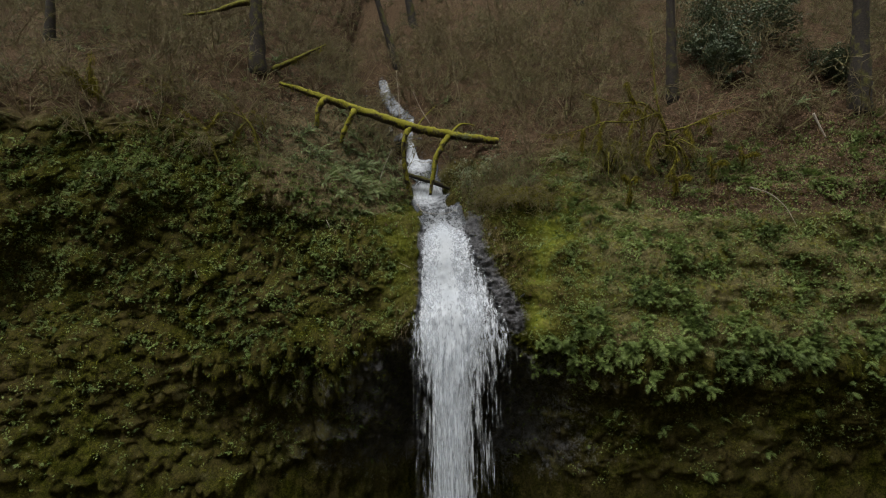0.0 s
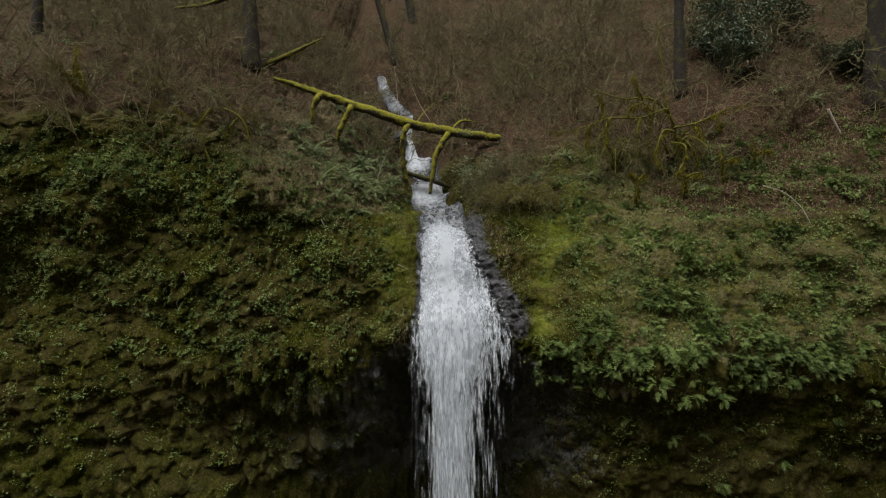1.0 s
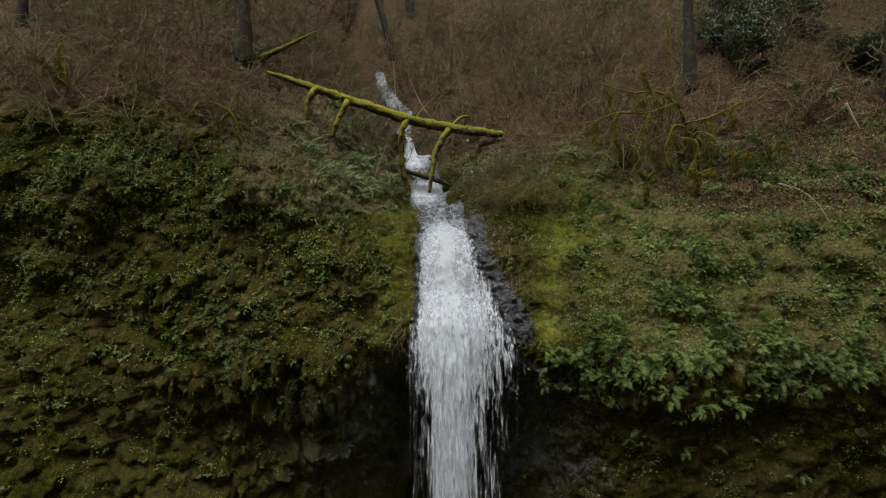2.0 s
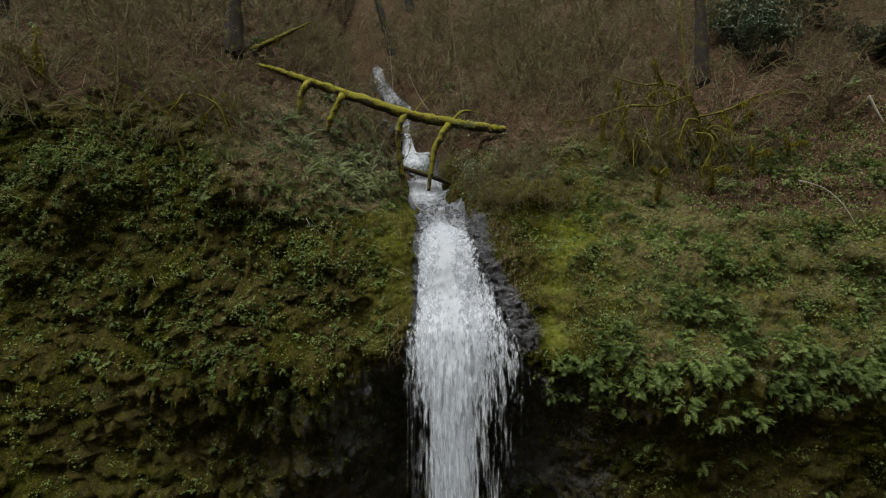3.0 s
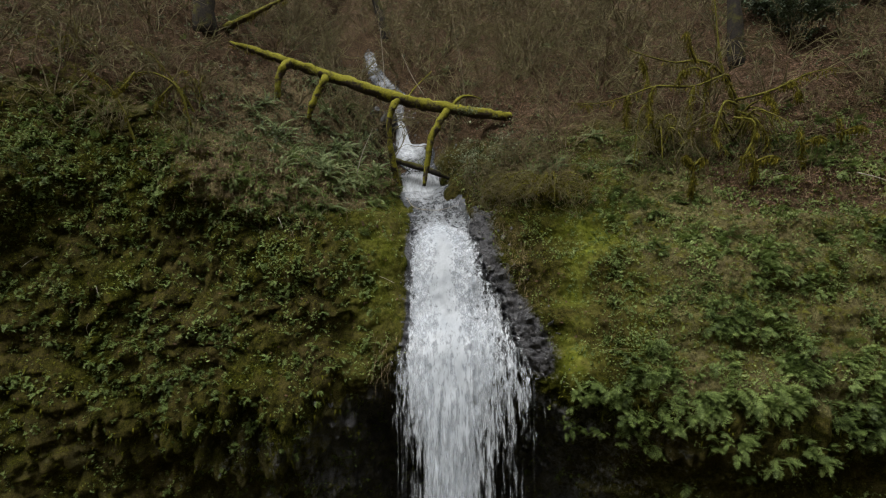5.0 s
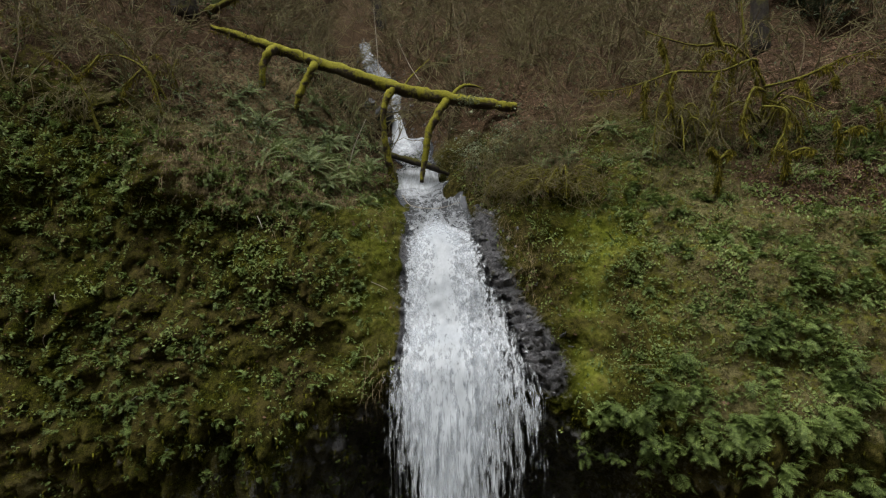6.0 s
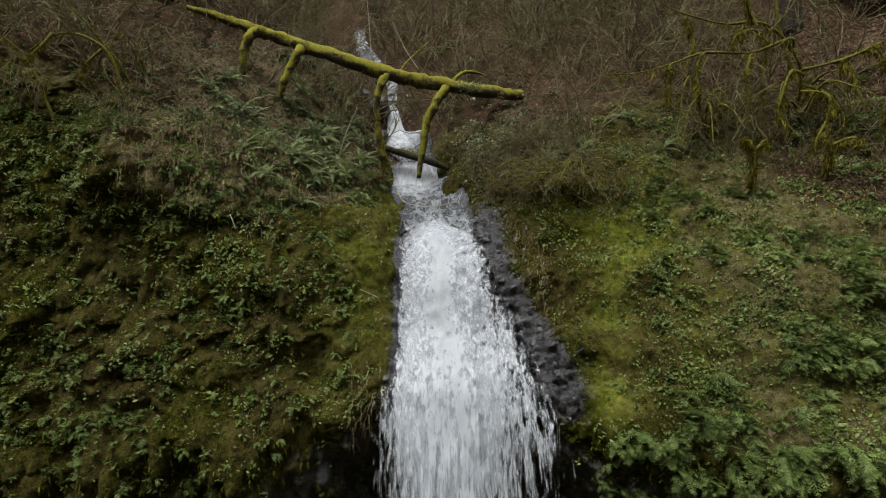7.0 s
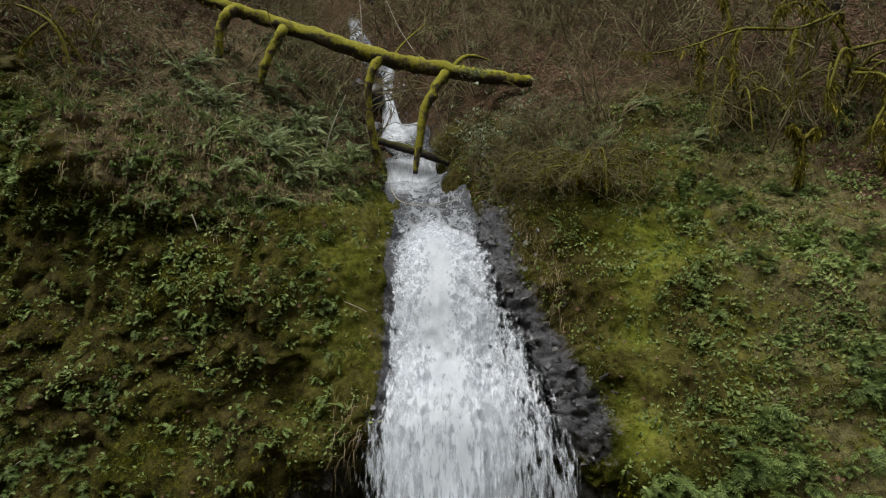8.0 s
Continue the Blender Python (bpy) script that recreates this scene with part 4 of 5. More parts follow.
leaf = (np.array([(0, 0, 0), (0.5, 0.33, 0.12), (1, 0, 0.05), (0.5, -0.33, 0.08)]), np.array([(0, 1, 2, 3)]))
litter_weight = dry_ground * (wood * (gv < 8.4) * 0.5 + 2.0 * bare_bank * (1 - 0.85 * np.clip(straw_bank, 0, 1)) * (gv < 8) + 0.5 * bump(gx, -3.8, 2.0) * bump(gv, 6.9, 0.4) + 0.10 * face * (0.3 + smooth(spots, 0, 0.4)))
at = frames_on(pick(litter_weight, 44000, 91), np.random.default_rng(92).uniform(0.035, 0.10, 44000), 0.0, 93)
v, q = scatter(leaf, at)
tagged(new("leaf_litter", mesh_np("leaf_litter", v + np.random.default_rng(94).normal(0, 0.006, v.shape), q, DEAD, False)), "brown fallen leaves on the slope", "leaf litter", kind="stuff")


at = frames_on(pick(dry_ground * (1.3 * wood * (gv < 9.3) * smooth(spots2, -0.1, 0.3) + 2.2 * bump(gx, 2.3, 1.2) * bump(gv, 7.1, 0.35) + 1.6 * bump(gx, -4.6, 2.2) * bump(gv, 7.6, 0.6)), 19000, 95), np.random.default_rng(96).uniform(0.05, 0.13, 19000), 0.6, 97)
at[:, 2, 3] += np.random.default_rng(98).uniform(0, 0.8, 19000) ** 1.5
v, q = join([scatter(rosette(540 + k, 5, 1.0, 1.8), at[k::4]) for k in range(4)])
tagged(new("undergrowth", mesh_np("undergrowth", v, q, IVY, False)), "dull green leafy undergrowth in the thicket", "undergrowth", kind="stuff")

idx = pick(dry_ground * (bump(gx, flow_right + 0.75, 0.35) * bump(gv, 5.7, 0.5) * 1.3 + bump(gx, -1.35, 0.25) * bump(gv, 4.2, 0.3) + 1.5 * bump(gx, -3.8, 1.9) * bump(gv, 7.2, 0.6) + 0.25 * bare_bank * (gv < 7.6)), 8000, 111)
r = np.random.default_rng(112)
root = LAND[idx]
way = NORMAL[idx] * 0.5 + r.normal(0, 0.55, root.shape) + (0, -0.1, 0.1)
way /= np.linalg.norm(way, axis=1)[:, None]
ln = r.uniform(0.12, 0.38, len(idx))[:, None]
w = np.cross(way, (0.3, 0.2, 0.9)) * 0.006
mid = root + way * ln * 0.55
tip = root + way * ln + np.array((0, 0, -0.75)) * ln
v = np.stack([root - w, root + w, mid + w, tip, mid - w], 1).reshape(-1, 3)
b = np.arange(len(idx))[:, None] * 5
grass = tufts("dry_grass", v, np.concatenate([b + (0, 1, 2, 4), b + (4, 2, 3, 3)]), STRAW, None)
tagged(grass, "straw-coloured dry grass hanging over the banks", "grass", kind="stuff")


# ---- bare shrubs ----
def sprig(seed, height, stems, spread, depth=2, twigs=4, bend=0.3):
    """Lines and radii of a bare shrub that stands at the origin."""
    r = np.random.default_rng(seed)
    lines = []
    def grow(p, d, length, rad, level):
        pts = [p]
        for k in range(4):
            d = d + r.normal(0, bend * 0.5, 3) + np.array((0, 0, -0.05 * level))
            d /= np.linalg.norm(d)
            pts.append(pts[-1] + d * length / 4)
        lines.append((np.array(pts), np.linspace(rad, rad * 0.45, 5), level))
        if level < depth:
            for k in range(twigs):
                s = r.integers(1, 5)
                e = d + r.normal(0, 0.75, 3)
                grow(pts[s], e / np.linalg.norm(e), length * r.uniform(0.35, 0.65), rad * 0.5, level + 1)
    for k in range(stems):
        a = r.uniform(0, 2 * np.pi)
        d = np.array((np.cos(a) * spread, np.sin(a) * spread, 1.0)) + r.normal(0, 0.15, 3)
        grow(np.array((np.cos(a), np.sin(a), 0)) * 0.08, d / np.linalg.norm(d), height * r.uniform(0.6, 1.0), 0.010 * height + 0.004, 0)
    return lines


SHRUBS = [sprig(600 + k, 1.0, 6, 0.8, 2, 3, 0.4) for k in range(8)]
shrub_bits = [join([tube(p[:: (1, 2, 4)[lev]], np.maximum(rad * 0.85, 0.0056)[:: (1, 2, 4)[lev]], 3) for p, rad, lev in s]) for s in SHRUBS]
off_log = 1 - 0.9 * smooth(gx, -7.0, -6.0) * (1 - smooth(gx, 3.0, 3.6)) * smooth(LY, 21.8, 22.4) * (1 - smooth(LY, 24.3, 24.7))
off_log = off_log * (1 - 0.85 * bump(gx, -5.5, 3.2) * (gv < 7.55))
off_log = off_log * (1 - 0.85 * smooth(gx, -1.9, -1.3) * (1 - smooth(gx, 0.4, 0.9)) * (gv > 6.8) * (gv < 8.7))
off_log = off_log * (1 - 0.85 * bump(gx, -8.0, 0.8) * (gv > 7.7) * (gv < 8.9))
thicket = dry_ground * (gv > 6.7) * (gv < 9.4) * (0.5 + 0.8 * smooth(spots, -0.3, 0.3)) * (0.25 + smooth(gv, 6.9, 7.6)) * (1 - 0.75 * bare_bank * (gv < 7.8)) * (1 - 0.5 * bump(gx, -2.7, 1.3) * (gv < 7.6)) + dry_ground * 0.9 * bump(gx, 2.6, 1.3) * bump(gv, 7.0, 0.5) + dry_ground * 0.7 * smooth(gx, 3, 4) * bump(gv, 7.4, 0.35)
at = frames_on(pick(thicket * off_log * (1 - 0.7 * smooth(LY, 28, 42)), 720, 101), np.random.default_rng(102).uniform(0.9, 2.4, 720), 0.75, 103)
v, q = join([scatter(b, at[k::8]) for k, b in enumerate(shrub_bits)])
tagged(new("thicket", mesh_np("thicket", v, q, TWIG)), "brown leafless thicket of tangled twigs", "thicket", kind="stuff")
shrub_meshes = [[mesh_np("stem", *tube(p, rad * 0.8, 4), TWIG) for p, rad, lev in s if lev == 0] + [mesh_np("crown", *join([tube(p, np.maximum(rad * 0.8, 0.006), 3) for p, rad, lev in s if lev]), TWIG)] for s in SHRUBS[:4]]
near_shrubs = dry_ground * (1.6 * bump(gx, 2.7, 0.9) * bump(gv, 6.75, 0.4) + 0.15 * bump(gx, -7.5, 3) * bump(gv, 7.2, 0.25) + 0.5 * bump(gx, 7, 3) * bump(gv, 7.1, 0.3))
for n, m in enumerate(frames_on(pick(near_shrubs, 66, 104), np.random.default_rng(105).uniform(0.6, 1.2, 66), 0.7, 106)):
    shrub = thing("bare_shrub", (0, 0, 0), "leafless brown shrub on the bank", "shrub", "bare shrubs on the banks")
    shrub.matrix_world = Matrix(m.tolist())
    for me in shrub_meshes[n % 4]:
        piece(me.name.split(".")[0], me, shrub)


# ---- mossy shrubs and branches ----
def mossy(name, label, lines, radius, hang, seed):
    at = np.array(lines[0][0])
    ob = thing(name, at, label, "shrub" if "shrub" in name else "branch")
    hung = []
    for k, pts in enumerate(lines):
        r0 = radius * (1.0 if k == 0 else 0.75)
        limb("branch", pts, (r0, r0 * 0.8, r0 * 0.55, r0 * 0.2), MOSSBARK, ob, 7, 24, 0.6)
        hung.append(shag(pts, r0, 420, 0.7 * hang, seed + k, 6))
    v, q = join(hung)
    tagged(piece("hanging_moss", mesh_np("hanging_moss", v - at, q, BRANCHMOSS, False), ob, "olive hanging moss"), kind="stuff")
    return ob


mossy("mossy_shrub", "leafless shrub with arching mossy branches on the cliff top", (
    ((-6.4, 20.7, 14.6), (-6.53, 20.5, 15.1), (-6.84, 20.4, 16.0), (-7.62, 20.3, 16.34), (-8.4, 20.2, 15.9)),
    ((-7.8, 20.3, 14.3), (-7.98, 20.2, 14.9), (-8.1, 20.2, 15.3), (-8.5, 20.1, 16.0), (-9.12, 20.0, 16.4)),
    ((-6.5, 21.0, 15.2), (-6.84, 20.8, 15.9), (-7.19, 20.7, 16.4), (-7.71, 20.6, 17.0), (-8.47, 20.5, 17.35)),
    ((-6.9, 20.4, 16.05), (-7.2, 20.2, 15.6), (-7.3, 20.1, 15.2)), ((-7.8, 20.2, 16.3), (-8.0, 20.0, 15.9), (-8.3, 19.9, 15.6))), 0.042, 0.08, 700)
mossy("mossy_shrub", "tangled vine maple with thick yellow-green moss", (
    ((8.7, 22.2, 14.9), (8.6, 21.8, 15.7), (8.3, 21.7, 16.3), (7.77, 21.6, 16.75), (7.3, 21.5, 16.85), (6.6, 21.5, 16.82), (5.6, 21.5, 17.1), (5.2, 21.5, 17.3)),
    ((8.3, 21.6, 16.3), (8.0, 21.3, 16.4), (7.11, 21.2, 16.07), (6.03, 21.2, 16.07), (5.25, 21.15, 15.8), (4.39, 21.1, 15.59), (3.6, 21.1, 15.62)),
    ((8.5, 21.7, 15.8), (8.92, 20.95, 15.8), (9.6, 20.9, 16.09), (10.2, 20.9, 16.34), (11.1, 20.9, 16.48)),
    ((7.75, 21.6, 16.75), (7.6, 21.55, 16.2), (7.5, 21.5, 15.4), (7.42, 21.5, 14.5)),
    ((8.9, 20.9, 15.8), (9.05, 20.8, 15.53), (9.18, 20.75, 15.1)),
    ((8.4, 21.4, 15.6), (7.8, 20.9, 15.55), (7.52, 20.8, 14.9), (7.46, 20.75, 14.6), (7.87, 20.6, 14.0)),
    ((8.2, 21.2, 15.2), (8.5, 20.75, 15.0), (8.46, 20.7, 14.5), (8.16, 20.6, 14.0), (8.08, 20.5, 13.7)),
    ((7.1, 21.2, 16.05), (6.95, 21.1, 15.6), (6.98, 21.1, 15.0), (6.93, 21.1, 14.4)),
    ((6.0, 21.2, 16.05), (5.85, 21.15, 15.7), (5.9, 21.1, 15.1)), ((5.86, 21.3, 16.05), (5.82, 21.3, 16.5), (5.7, 21.4, 16.95)),
    ((5.25, 21.15, 15.8), (5.2, 21.1, 15.4), (5.25, 21.1, 14.8)), ((7.3, 21.5, 16.8), (7.0, 21.2, 17.1), (6.8, 21.0, 17.5)),
    ((7.6, 21.5, 16.4), (7.2, 21.3, 16.6), (6.7, 21.1, 16.4), (6.5, 21.0, 16.0)), ((8.6, 21.8, 15.5), (8.9, 21.4, 15.2), (9.1, 21.1, 14.6), (8.9, 21.0, 14.2)),
    ((9.6, 20.9, 16.1), (9.75, 20.8, 15.8), (9.7, 20.75, 15.5))), 0.050, 0.18, 720)
mossy("mossy_stump", "short mossy stump among the herbs", (((6.7, 20.55, 13.0), (6.72, 20.4, 13.5), (6.67, 20.4, 14.0)), ((6.7, 20.4, 13.7), (6.9, 20.3, 13.95), (7.0, 20.25, 13.85)), ((6.7, 20.4, 13.8), (6.5, 20.3, 14.0), (6.4, 20.25, 13.9))), 0.06, 0.15, 715)


def arching(name, label, base, count, reach, rise, radius, seed, ahead=(0.0, -1.0)):
    """A tangle of thin mossy branches that spring from one root and hang over."""
    (bx, by, bz), _ = settle(*base)
    ob = thing(name, (bx, by, bz), label, "shrub")
    r = np.random.default_rng(seed)
    hung, fine = [], []
    for k in range(count):
        a = math.atan2(ahead[1], ahead[0]) + r.uniform(-1.9, 1.9)
        far, up = reach * r.uniform(0.45, 1.1), rise * r.uniform(0.4, 1.15)
        d = np.array((math.cos(a), math.sin(a), 0))
        p0 = np.array((bx, by, bz)) + r.normal(0, 0.12, 3) * (1, 1, 0.3)
        pts = (p0, p0 + d * far * 0.35 + (0, 0, up), p0 + d * far * 0.75 + (0, 0, up * r.uniform(0.6, 1.0)), p0 + d * far + (0, 0, up * r.uniform(-0.7, 0.5)))
        rad = radius * r.uniform(0.6, 1.2)
        limb("branch", pts, (rad, rad * 0.8, rad * 0.5, rad * 0.25), MOSSBARK, ob, 5, 18, 0.7)
        hung.append(shag(pts, rad, 70, 0.06, seed + k, 4))
        line = curve_through(pts, 12)
        for n in range(14):
            q = line[r.integers(3, 12)]
            e = r.normal(0, 1, 3) * (0.5, 0.5, 0.4) + d * 0.4 + (0, 0, -0.15)
            e *= reach * r.uniform(0.12, 0.4) / np.linalg.norm(e)
            fine.append(tube(np.array([q, q + e * 0.5 + r.normal(0, 0.03, 3), q + e]) - (bx, by, bz), (0.008, 0.006, 0.004), 3))
    piece("crown", mesh_np("crown", *join(fine), TWIG), ob, "fine bare twigs")
    v, q = join(hung)
    tagged(piece("hanging_moss", mesh_np("hanging_moss", v - (bx, by, bz), q, BRANCHMOSS, False), ob, "olive hanging moss"), kind="stuff")
    return ob


arching("mossy_shrub", "low mossy shrub arching over the stream bank", (3.0, 20.9, 13.0), 30, 1.5, 0.6, 0.020, 740, (-0.35, -1.0))
arching("mossy_shrub", "low mossy shrub arching over the stream bank", (2.2, 21.4, 13.2), 20, 1.4, 0.5, 0.018, 745, (-0.6, -1.0))
arching("mossy_shrub", "tangled mossy shrub at the edge of the thicket", (6.4, 22.0, 14.4), 12, 1.5, 1.1, 0.036, 750, (0.1, -1.0))
arching("mossy_shrub", "tangled mossy shrub at the edge of the thicket", (8.6, 21.9, 14.6), 12, 1.6, 0.9, 0.036, 753, (0.1, -1.0))
arching("mossy_shrub", "tangled mossy shrub at the edge of the thicket", (-6.6, 21.6, 15.3), 5, 1.3, 0.8, 0.018, 756, (-0.5, -1.0))
arching("mossy_shrub", "tangled mossy shrub at the edge of the thicket", (-10.5, 21.6, 16.8), 6, 1.3, 0.8, 0.020, 758, (0.1, -1.0))
mossy("mossy_branch", "broken mossy branch lying on the slope", (((-7.4, 25.4, 19.3), (-6.13, 25.1, 19.75), (-4.95, 24.9, 20.2)),), 0.13, 0.12, 760)
mossy("mossy_sapling", "thin mossy sapling on the slope", (((9.0, 22.9, 15.9), (8.8, 22.6, 16.2), (8.55, 22.6, 17.0), (8.42, 22.6, 18.0), (8.3, 22.7, 20.0)),), 0.06, 0.1, 770)
mossy("mossy_shrub", "small mossy shrub among the brown twigs", (
    ((-12.9, 21.4, 17.0), (-12.8, 21.0, 17.9), (-12.6, 20.8, 18.7)), ((-12.9, 21.2, 17.2), (-13.3, 20.9, 18.0), (-13.7, 20.7, 18.1)), ((-12.8, 21.0, 17.8), (-12.4, 20.7, 17.6), (-12.3, 20.6, 17.0))), 0.06, 0.3, 780)
for x, y, z, h in ((9.9, 20.9, 13.8, 1.1), (8.4, 20.6, 13.4, 1.0), (11.2, 21.2, 14.2, 0.9)):
    (sx, sy, sz), _ = settle(x, y, z)
    mossy("dead_sapling", "dead mossy stem standing on the slope", (((sx, sy + 0.1, sz - 0.1), (sx - 0.1, sy - 0.15, sz + h * 0.5), (sx - 0.2, sy - 0.2, sz + h)), ((sx - 0.1, sy - 0.15, sz + h * 0.55), (sx + 0.2, sy - 0.4, sz + h * 0.7), (sx + 0.4, sy - 0.5, sz + h * 0.55))), 0.05, 0.16, int(800 + x))


# ---- trees of the wood ----
def tree(label, base, top_lean, radius, height, seed, bark=None, mossy_limb=None):
    (bx, by, bz), _ = settle(*base)
    ob = thing("tree", (bx, by, bz), label, "tree", "trees of the wood")
    r = np.random.default_rng(seed)
    s = np.linspace(0, 1, 7)
    line = np.stack([bx + top_lean[0] * s * height + 0.05 * np.sin(s * 5 + seed), by + top_lean[1] * s * height, bz - 0.4 + s * height], 1)
    rad = radius * (1 - 0.8 * s)
    rad[0] *= 1.35
    limb("trunk", line, rad, bark or BARK, ob, 12, 50, 0.2)
    for k in range(9):
        f = r.uniform(0.3, 0.95)
        p = np.array([np.interp(f, s, line[:, a]) for a in range(3)])
        d = r.normal(0, 1, 3) * (1, 1, 0.2) + (0, 0, 0.35)
        d /= np.linalg.norm(d)
        ln = height * 0.22 * (1.2 - f)
        pts = (p, p + d * ln * 0.5 + (0, 0, 0.02 * ln), p + d * ln + r.normal(0, 0.1 * ln, 3))
        bough = limb("limb", pts, (radius * 0.35 * (1.1 - f), radius * 0.2 * (1.1 - f), 0.012), bark or BARK, ob, 6, 10, 0.3)
        lines = sprig(seed * 31 + k, ln * 0.7, 3, 0.9, 1, 4)
        v, q = join([tube(a + pts[2] * (0.55) + pts[1] * 0.45 - (bx, by, bz), np.maximum(b * 0.8, 0.006), 3) for a, b, _ in lines])
        piece("spray", mesh_np("spray", v, q, TWIG), bough)
    if mossy_limb:
        limb("limb", mossy_limb, (0.13, 0.11, 0.08, 0.05), MOSSBARK, ob, 8, 20, 0.35, "thick mossy limb")
    return ob


tree("dark rough-barked tree with mossy boughs above the cliff", (-8.15, 25.0, 19.2), (-0.02, 0.03), 0.31, 14, 1, TRUNKBARK, ((-8.2, 25.0, 22.1), (-8.87, 24.9, 21.95), (-9.73, 24.8, 21.62), (-11.0, 24.7, 21.43)))
tree("slender dark tree leaning over the upper stream", (-2.47, 33.7, 21.9), (-0.28, 0.0), 0.20, 16, 2)
tree("slender dark tree beside the upper stream", (-2.0, 39.0, 24.6), (-0.17, 0.0), 0.24, 18, 3)
tree("tall dark tree on the slope", (9.81, 24.0, 17.8), (-0.02, 0.02), 0.22, 17, 4)
tree("tall dark tree in the wood", (14.86, 32.0, 23.0), (0.0, 0.02), 0.34, 20, 5)
tree("tall dark tree in the wood", (8.8, 38.0, 25.7), (0.0, 0.02), 0.36, 20, 6)
tree("tall dark tree in the wood", (-17.9, 26.0, 20.3), (0.02, 0.02), 0.20, 16, 7)
tree("broad dark tree on the slope", (16.4, 22.6, 16.8), (0.03, 0.02), 0.36, 15, 8)
for k, (x, y) in enumerate(((-12, 40), (3.5, 44), (-7, 46), (13, 45), (20, 40), (-20, 38), (24, 34), (-26, 36), (0, 52), (9, 55), (-14, 54), (-4, 60), (17, 58))):
    i = ((LAND[:, :2] - (x, y)) ** 2).sum(1).argmin()
    tree("tall dark tree in the wood", LAND[i], (0.02 * ((k % 3) - 1), 0.02), 0.3, 20, 20 + k)
SAPLING = ((0.98, 26.0, 16.2), (0.93, 26.0, 17.2), (0.77, 26.0, 18.57), (0.61, 26.0, 19.3), (0.4, 26.1, 21.5))
sapling = thing("sapling", (0.98, 26.0, 16.2), "thin leafless sapling behind the log", "sapling")
limb("trunk", SAPLING, (0.034, 0.028, 0.020, 0.010), TWIG, sapling, 6, 24, 0.1)
r = np.random.default_rng(815)
for k, (x, y, z) in enumerate(curve_through(SAPLING, 14)[3:12]):
    d = np.array((1 if k % 2 else -1, r.normal(0, 0.5), r.uniform(0.5, 1.1))) * r.uniform(0.3, 0.7)
    limb("branch", ((x, y, z), (x + 0.5 * d[0], y + 0.5 * d[1], z + 0.4 * d[2]), (x + d[0], y + d[1], z + d[2])), (0.011, 0.008, 0.004), TWIG, sapling, 4, 8, 0.1)

# ---- evergreen shrubs ----
def evergreen(place, size, seed):
    (x, y, z), _ = settle(*place)
    ob = thing("evergreen_shrub", (x, y, z), "dense dark evergreen shrub with leathery leaves", "shrub", "evergreen shrubs")
    lines = sprig(seed, size, 5, 0.7, 2, 4)
    piece("stem", mesh_np("stem", *join([tube(p, np.maximum(rad, 0.006), 4) for p, rad, _ in lines]), BARK), ob)
    r = np.random.default_rng(seed)
    ends = np.concatenate([p[2:] for p, _, lev in lines if lev])
    pos = ends[r.integers(0, len(ends), 620)] + r.normal(0, 0.10 * size, (620, 3))
    bits = [apply(spin(r.uniform(0, 6.28), r.uniform(-0.3, 0.5), 0, 0.10 + 0.04 * size, p), rosette(seed % 7, 6)) for p in pos]
    v, q = join(bits)
    piece("foliage", mesh_np("foliage", v, q, LAUREL, False), ob)


for k, (x, y, z, s) in enumerate(((12.2, 27, 18.6, 1.8), (13.8, 27, 18.8, 2.0), (13.0, 28.5, 19.8, 2.2), (15, 27.5, 19.2, 2.0), (12.6, 25.5, 17.9, 1.3), (16, 24, 18.4, 1.4))):
    evergreen((x, y, z), s, 900 + k)


# ---- rocks in and beside the stream ----
def boulder(place, size, seed, squash=(1.0, 0.9, 0.7), label="dark wet rock beside the stream", points=16):
    """An angular block: the hull of a few points, with its edges worn."""
    r = np.random.default_rng(seed)
    bm = bmesh.new()
    for k in range(points):
        d = r.normal(0, 1, 3)
        bm.verts.new(d / np.linalg.norm(d) * r.uniform(0.75, 1.1) * np.array(squash) * size)
    bmesh.ops.convex_hull(bm, input=bm.verts)
    bmesh.ops.delete(bm, geom=[v for v in bm.verts if not v.link_faces], context="VERTS")
    bmesh.ops.bevel(bm, geom=bm.edges[:], offset=0.07 * size, segments=1, affect="EDGES")
    me = bpy.data.meshes.new("rock")
    bm.to_mesh(me)
    bm.free()
    me.materials.append(BASALT)
    ob = new("rock", me)
    ob.location = place
    return tagged(ob, label, "rock", "rocks of the stream")


boulder((-1.95, 28.2, 16.55), 0.42, 1, (1.0, 0.9, 0.95), "rounded black wet rock in the stream", 40)
boulder((-0.9, 28.5, 16.6), 0.40, 2)
boulder((-2.7, 29.5, 17.2), 0.45, 3)
boulder((-0.35, 27.0, 15.3), 0.26, 5)
boulder((-1.75, 26.8, 15.3), 0.3, 6)
boulder((-2.1, 30.6, 18.2), 0.4, 4)
r = np.random.default_rng(77)
wet = pick(smooth(ledge, 0.5, 0.9) * (gv > 4.1) * (gv < 6.2) * (1 - 0.75 * water_side), 24, 78)
for k, i in enumerate(wet):
    boulder(LAND[i] - NORMAL[i] * 0.08, r.uniform(0.08, 0.17), 10 + k % 19, (1.0, 0.8, 0.75), "small dark wet rock in the ledge beside the waterfall")

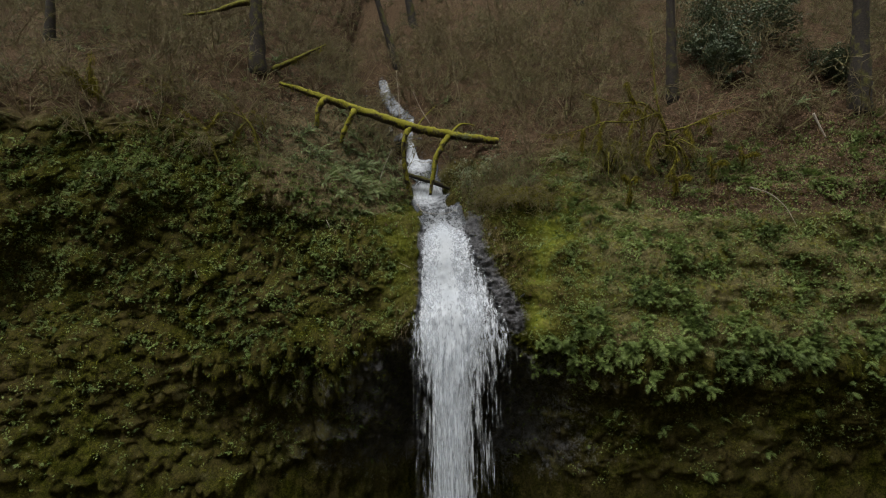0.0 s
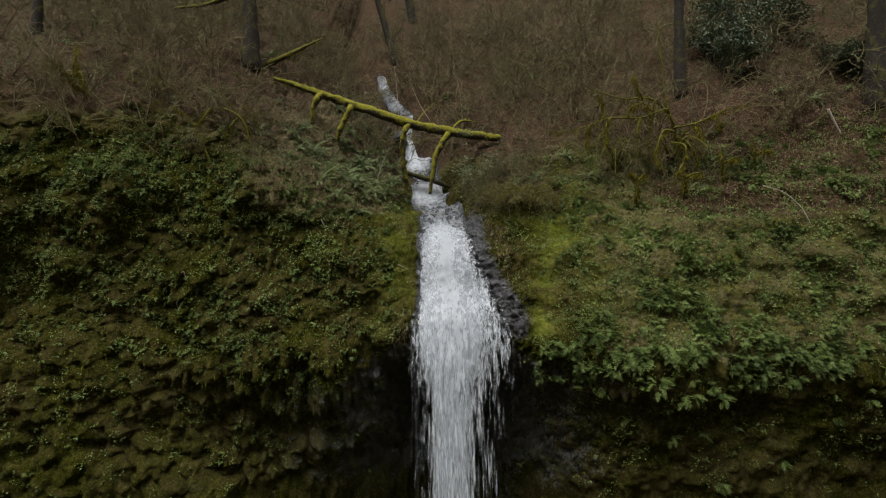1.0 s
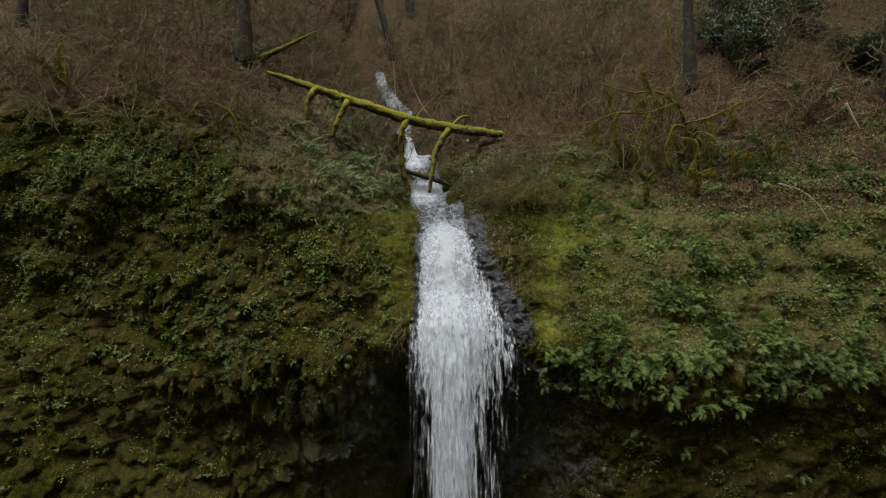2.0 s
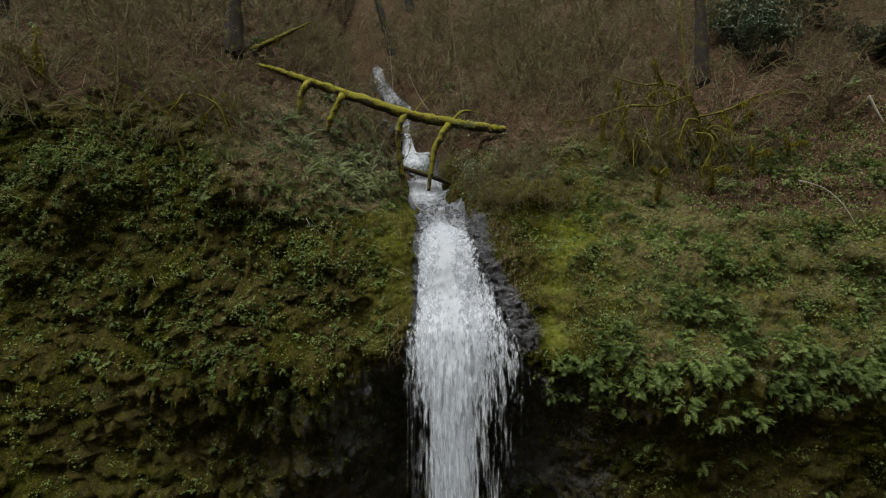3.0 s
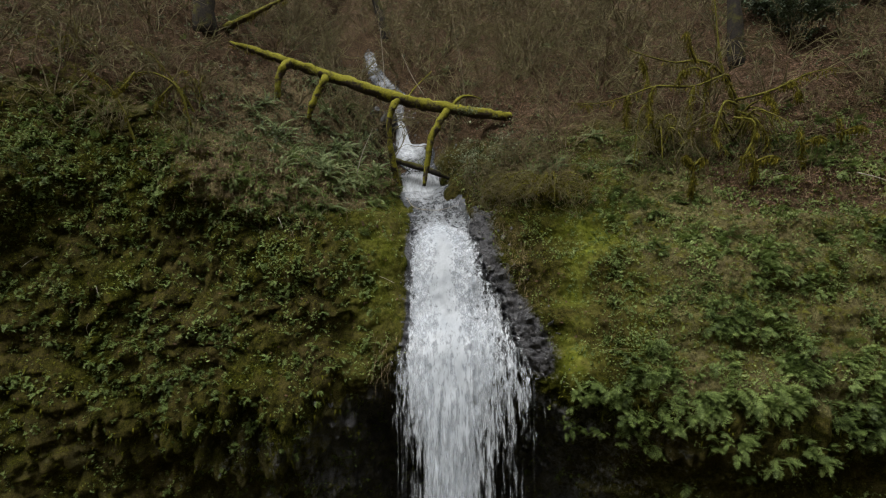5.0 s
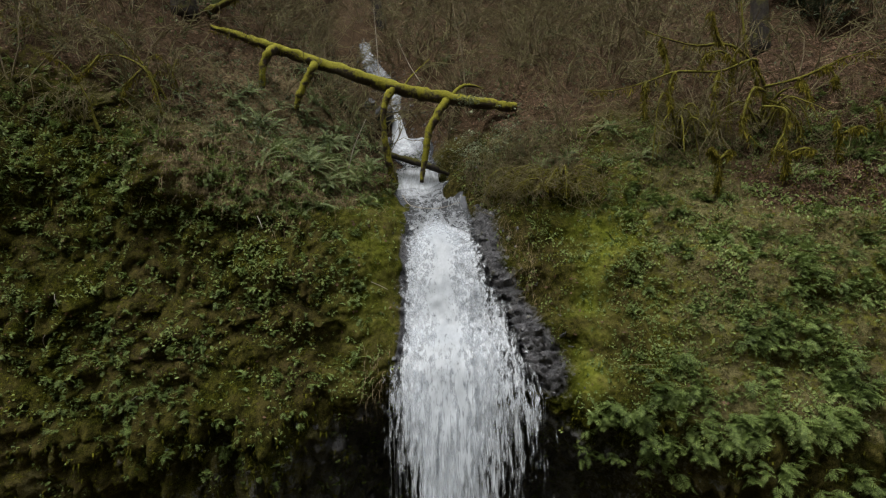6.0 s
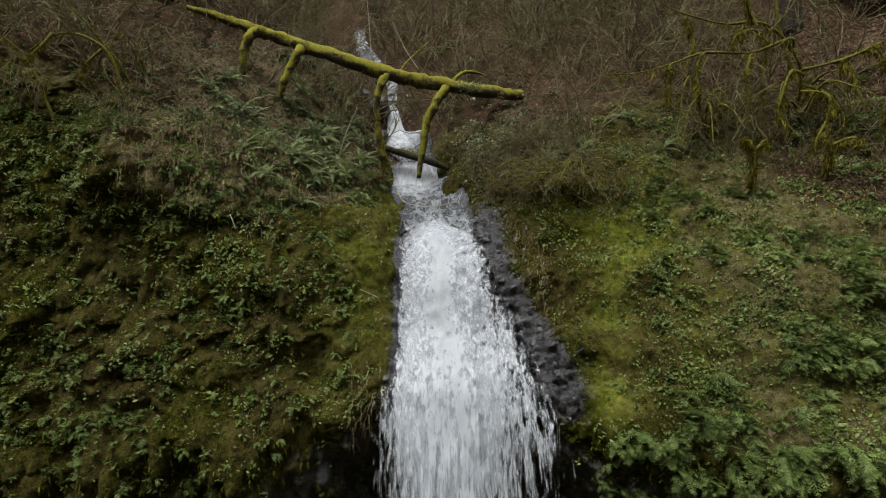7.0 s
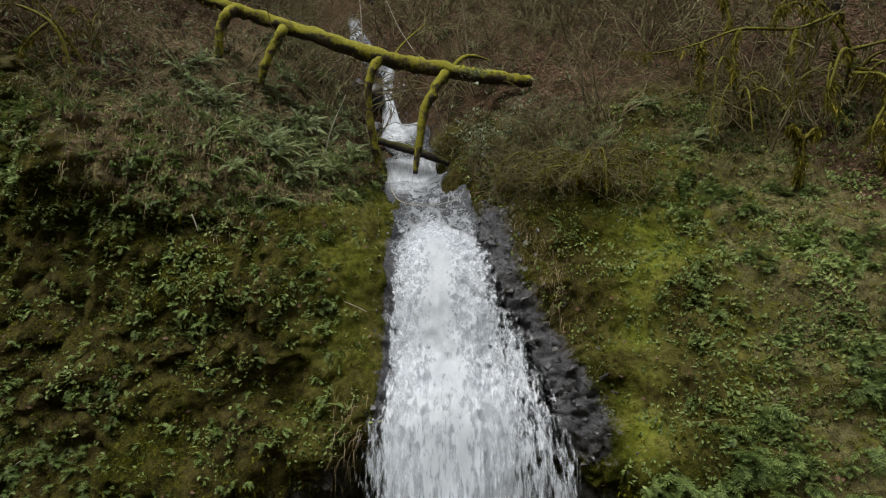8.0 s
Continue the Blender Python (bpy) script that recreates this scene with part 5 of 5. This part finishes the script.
def stone_chip(seed):
    """A small angular slab as (verts, triangles): the hull of a few points."""
    r = np.random.default_rng(seed)
    bm = bmesh.new()
    for k in range(11):
        d = r.normal(0, 1, 3)
        bm.verts.new(d / np.linalg.norm(d) * r.uniform(0.7, 1.1) * np.array((1.0, 0.8, 0.5)))
    bmesh.ops.convex_hull(bm, input=bm.verts)
    bmesh.ops.delete(bm, geom=[v for v in bm.verts if not v.link_faces], context="VERTS")
    bmesh.ops.triangulate(bm, faces=bm.faces[:])
    bm.verts.index_update()
    out = np.array([v.co[:] for v in bm.verts]), np.array([[v.index for v in f.verts] for f in bm.faces])
    bm.free()
    return out


chips = [stone_chip(840 + k) for k in range(8)]
chip_weight = np.clip(1.3 * ledge, 0, 1) * (gv > 4.0) * (gv < 6.9) + 0.9 * bump(gx, 1.25, 0.4) * (gv > 5.8) * (gv < 7.1) + 0.8 * bump(gx, -0.92, 0.12) * (gv > 4.0) * (gv < 6.9) + 0.5 * under * bump(gx, -2.6, 2.2) * smooth(gv, 1.8, 2.4) + 0.7 * bed_zone * (gv < 8.7)
idx = pick(chip_weight, 2600, 851)
at = frames_on(idx, np.random.default_rng(852).uniform(0.025, 0.10, 2600), 0.15, 853)
at[:, :3, 3] -= NORMAL[idx] * 0.02
v, q = join([scatter(c, at[k::8]) for k, c in enumerate(chips)])
tagged(new("broken_rock", mesh_np("broken_rock", v, q, BASALT, False)), "dark wet broken rock of the ledge beside the waterfall", "rock", kind="stuff")

# ---- dead wood ----
small_log = limb("small_log", ((-1.5, 24.5, 14.55), (-0.67, 24.35, 14.28), (0.0, 24.3, 14.06), (0.35, 24.3, 13.9)), (0.09, 0.105, 0.09, 0.06), BARK, None, 9, 24, 0.3)
tagged(small_log, "dark wet log wedged across the stream", "log")
for pts, rad, label in (
        (((10.9, 20.2, 13.55), (11.44, 19.9, 13.3), (11.83, 19.6, 12.8), (11.96, 19.2, 12.15)), 0.018, "pale bent twig lying on the slope"),
        (((-2.58, 23.4, 13.95), (-2.37, 23.3, 14.63), (-2.03, 23.3, 15.4)), 0.018, "pale leaning dead stick on the bank"),
        (((-3.92, 19.35, 12.5), (-3.85, 19.3, 12.38), (-3.78, 19.25, 12.22)), 0.013, "short pale stick on the moss"),
        (((13.85, 21.3, 16.35), (14.0, 21.2, 15.9), (14.2, 21.1, 15.4)), 0.05, "broken pale stem on the slope"),
        (((-0.45, 24.1, 16.6), (-0.85, 24.4, 17.3), (-1.2, 24.6, 18.1)), 0.014, "thin dead twig standing on the log"),
        (((-1.7, 23.9, 16.6), (-1.75, 23.9, 17.6), (-1.85, 24.0, 18.8)), 0.016, "thin dead twig standing on the log"),
        (((-1.0, 23.2, 13.2), (-0.7, 22.4, 12.85), (0.0, 22.0, 12.75), (0.6, 21.8, 12.9)), 0.012, "thin bent twig caught in the water"),
        (((6.0, 18.9, 10.9), (6.7, 18.7, 10.7), (7.3, 18.6, 10.3)), 0.02, "brown stick lying among the ferns")):
    tagged(limb("stick", pts, (rad, rad * 0.8, rad * 0.4), PALE, None, 5, 14, 0.1), label, "stick")
r = np.random.default_rng(121)
for i in pick(dry_ground * (face * 0.6 + bare_bank * (gv < 8)) * (np.abs(gx) < 12), 26, 122):
    a, ln = r.uniform(0, np.pi), r.uniform(0.25, 0.8)
    d = np.array((math.cos(a), 0, 0.5 * math.sin(a)))
    d -= NORMAL[i] * (d @ NORMAL[i])
    p = LAND[i] + NORMAL[i] * 0.06
    e = p + d * ln
    e = e + NORMAL[i] * r.uniform(-0.02, 0.06)
    tagged(limb("stick", (p, (p + e) / 2 + NORMAL[i] * r.uniform(0.0, 0.05), e), (0.009, 0.008, 0.005), PALE if r.random() < 0.25 else TWIG, None, 4, 8, 0.1), "thin fallen twig lying on the moss", "stick", "fallen twigs")

# ---- leafy plants beside the stream ----
def leafy(name, label, category, place, lift, reach, count, size, seed):
    """A loose mound of small rounded leaves on thin stems that rise from the base."""
    ob = thing(name, place, label, category)
    r = np.random.default_rng(seed)
    pos = r.normal(0, 1, (count, 3)) * np.array(reach) + (0, 0, lift)
    leaves = [apply(spin(r.uniform(0, 6.28), r.uniform(-0.4, 0.5), 0, size * r.uniform(0.7, 1.3), p), rosette(int(seed + k % 5), 5)) for k, p in enumerate(pos)]
    piece("foliage", mesh_np("foliage", *join(leaves), SALAL, False), ob)
    stems = [tube(np.array([(0.15 * p[0], 0.15 * p[1], -0.05), p * (0.6, 0.6, 0.55) + r.normal(0, 0.03, 3), p]), (0.007, 0.005, 0.003), 3) for p in pos[::9]]
    piece("stem", mesh_np("stem", *join(stems), TWIG), ob)


leafy("ivy", "small ivy with dull green leaves growing on the fallen log", "ivy", (0.85, 23.76, 16.0), 0.02, (0.26, 0.04, 0.08), 60, 0.085, 831)
leafy("leafy_shrub", "low leafy shrub overhanging the stream", "shrub", tuple(settle(-0.75, 25.5, 14.5)[0]), 0.35, (0.26, 0.15, 0.13), 70, 0.085, 833)
for x, y, lift, wide in ((0.95, 23.0, 0.95, 0.28), (1.5, 22.7, 0.9, 0.34), (2.2, 22.6, 0.95, 0.34)):
    leafy("leafy_shrub", "grey-green leafy shrub on the stream bank", "shrub", tuple(settle(x, y, 13.4)[0]), lift, (wide, 0.22, 0.26), 75, 0.095, int(840 + 10 * x))
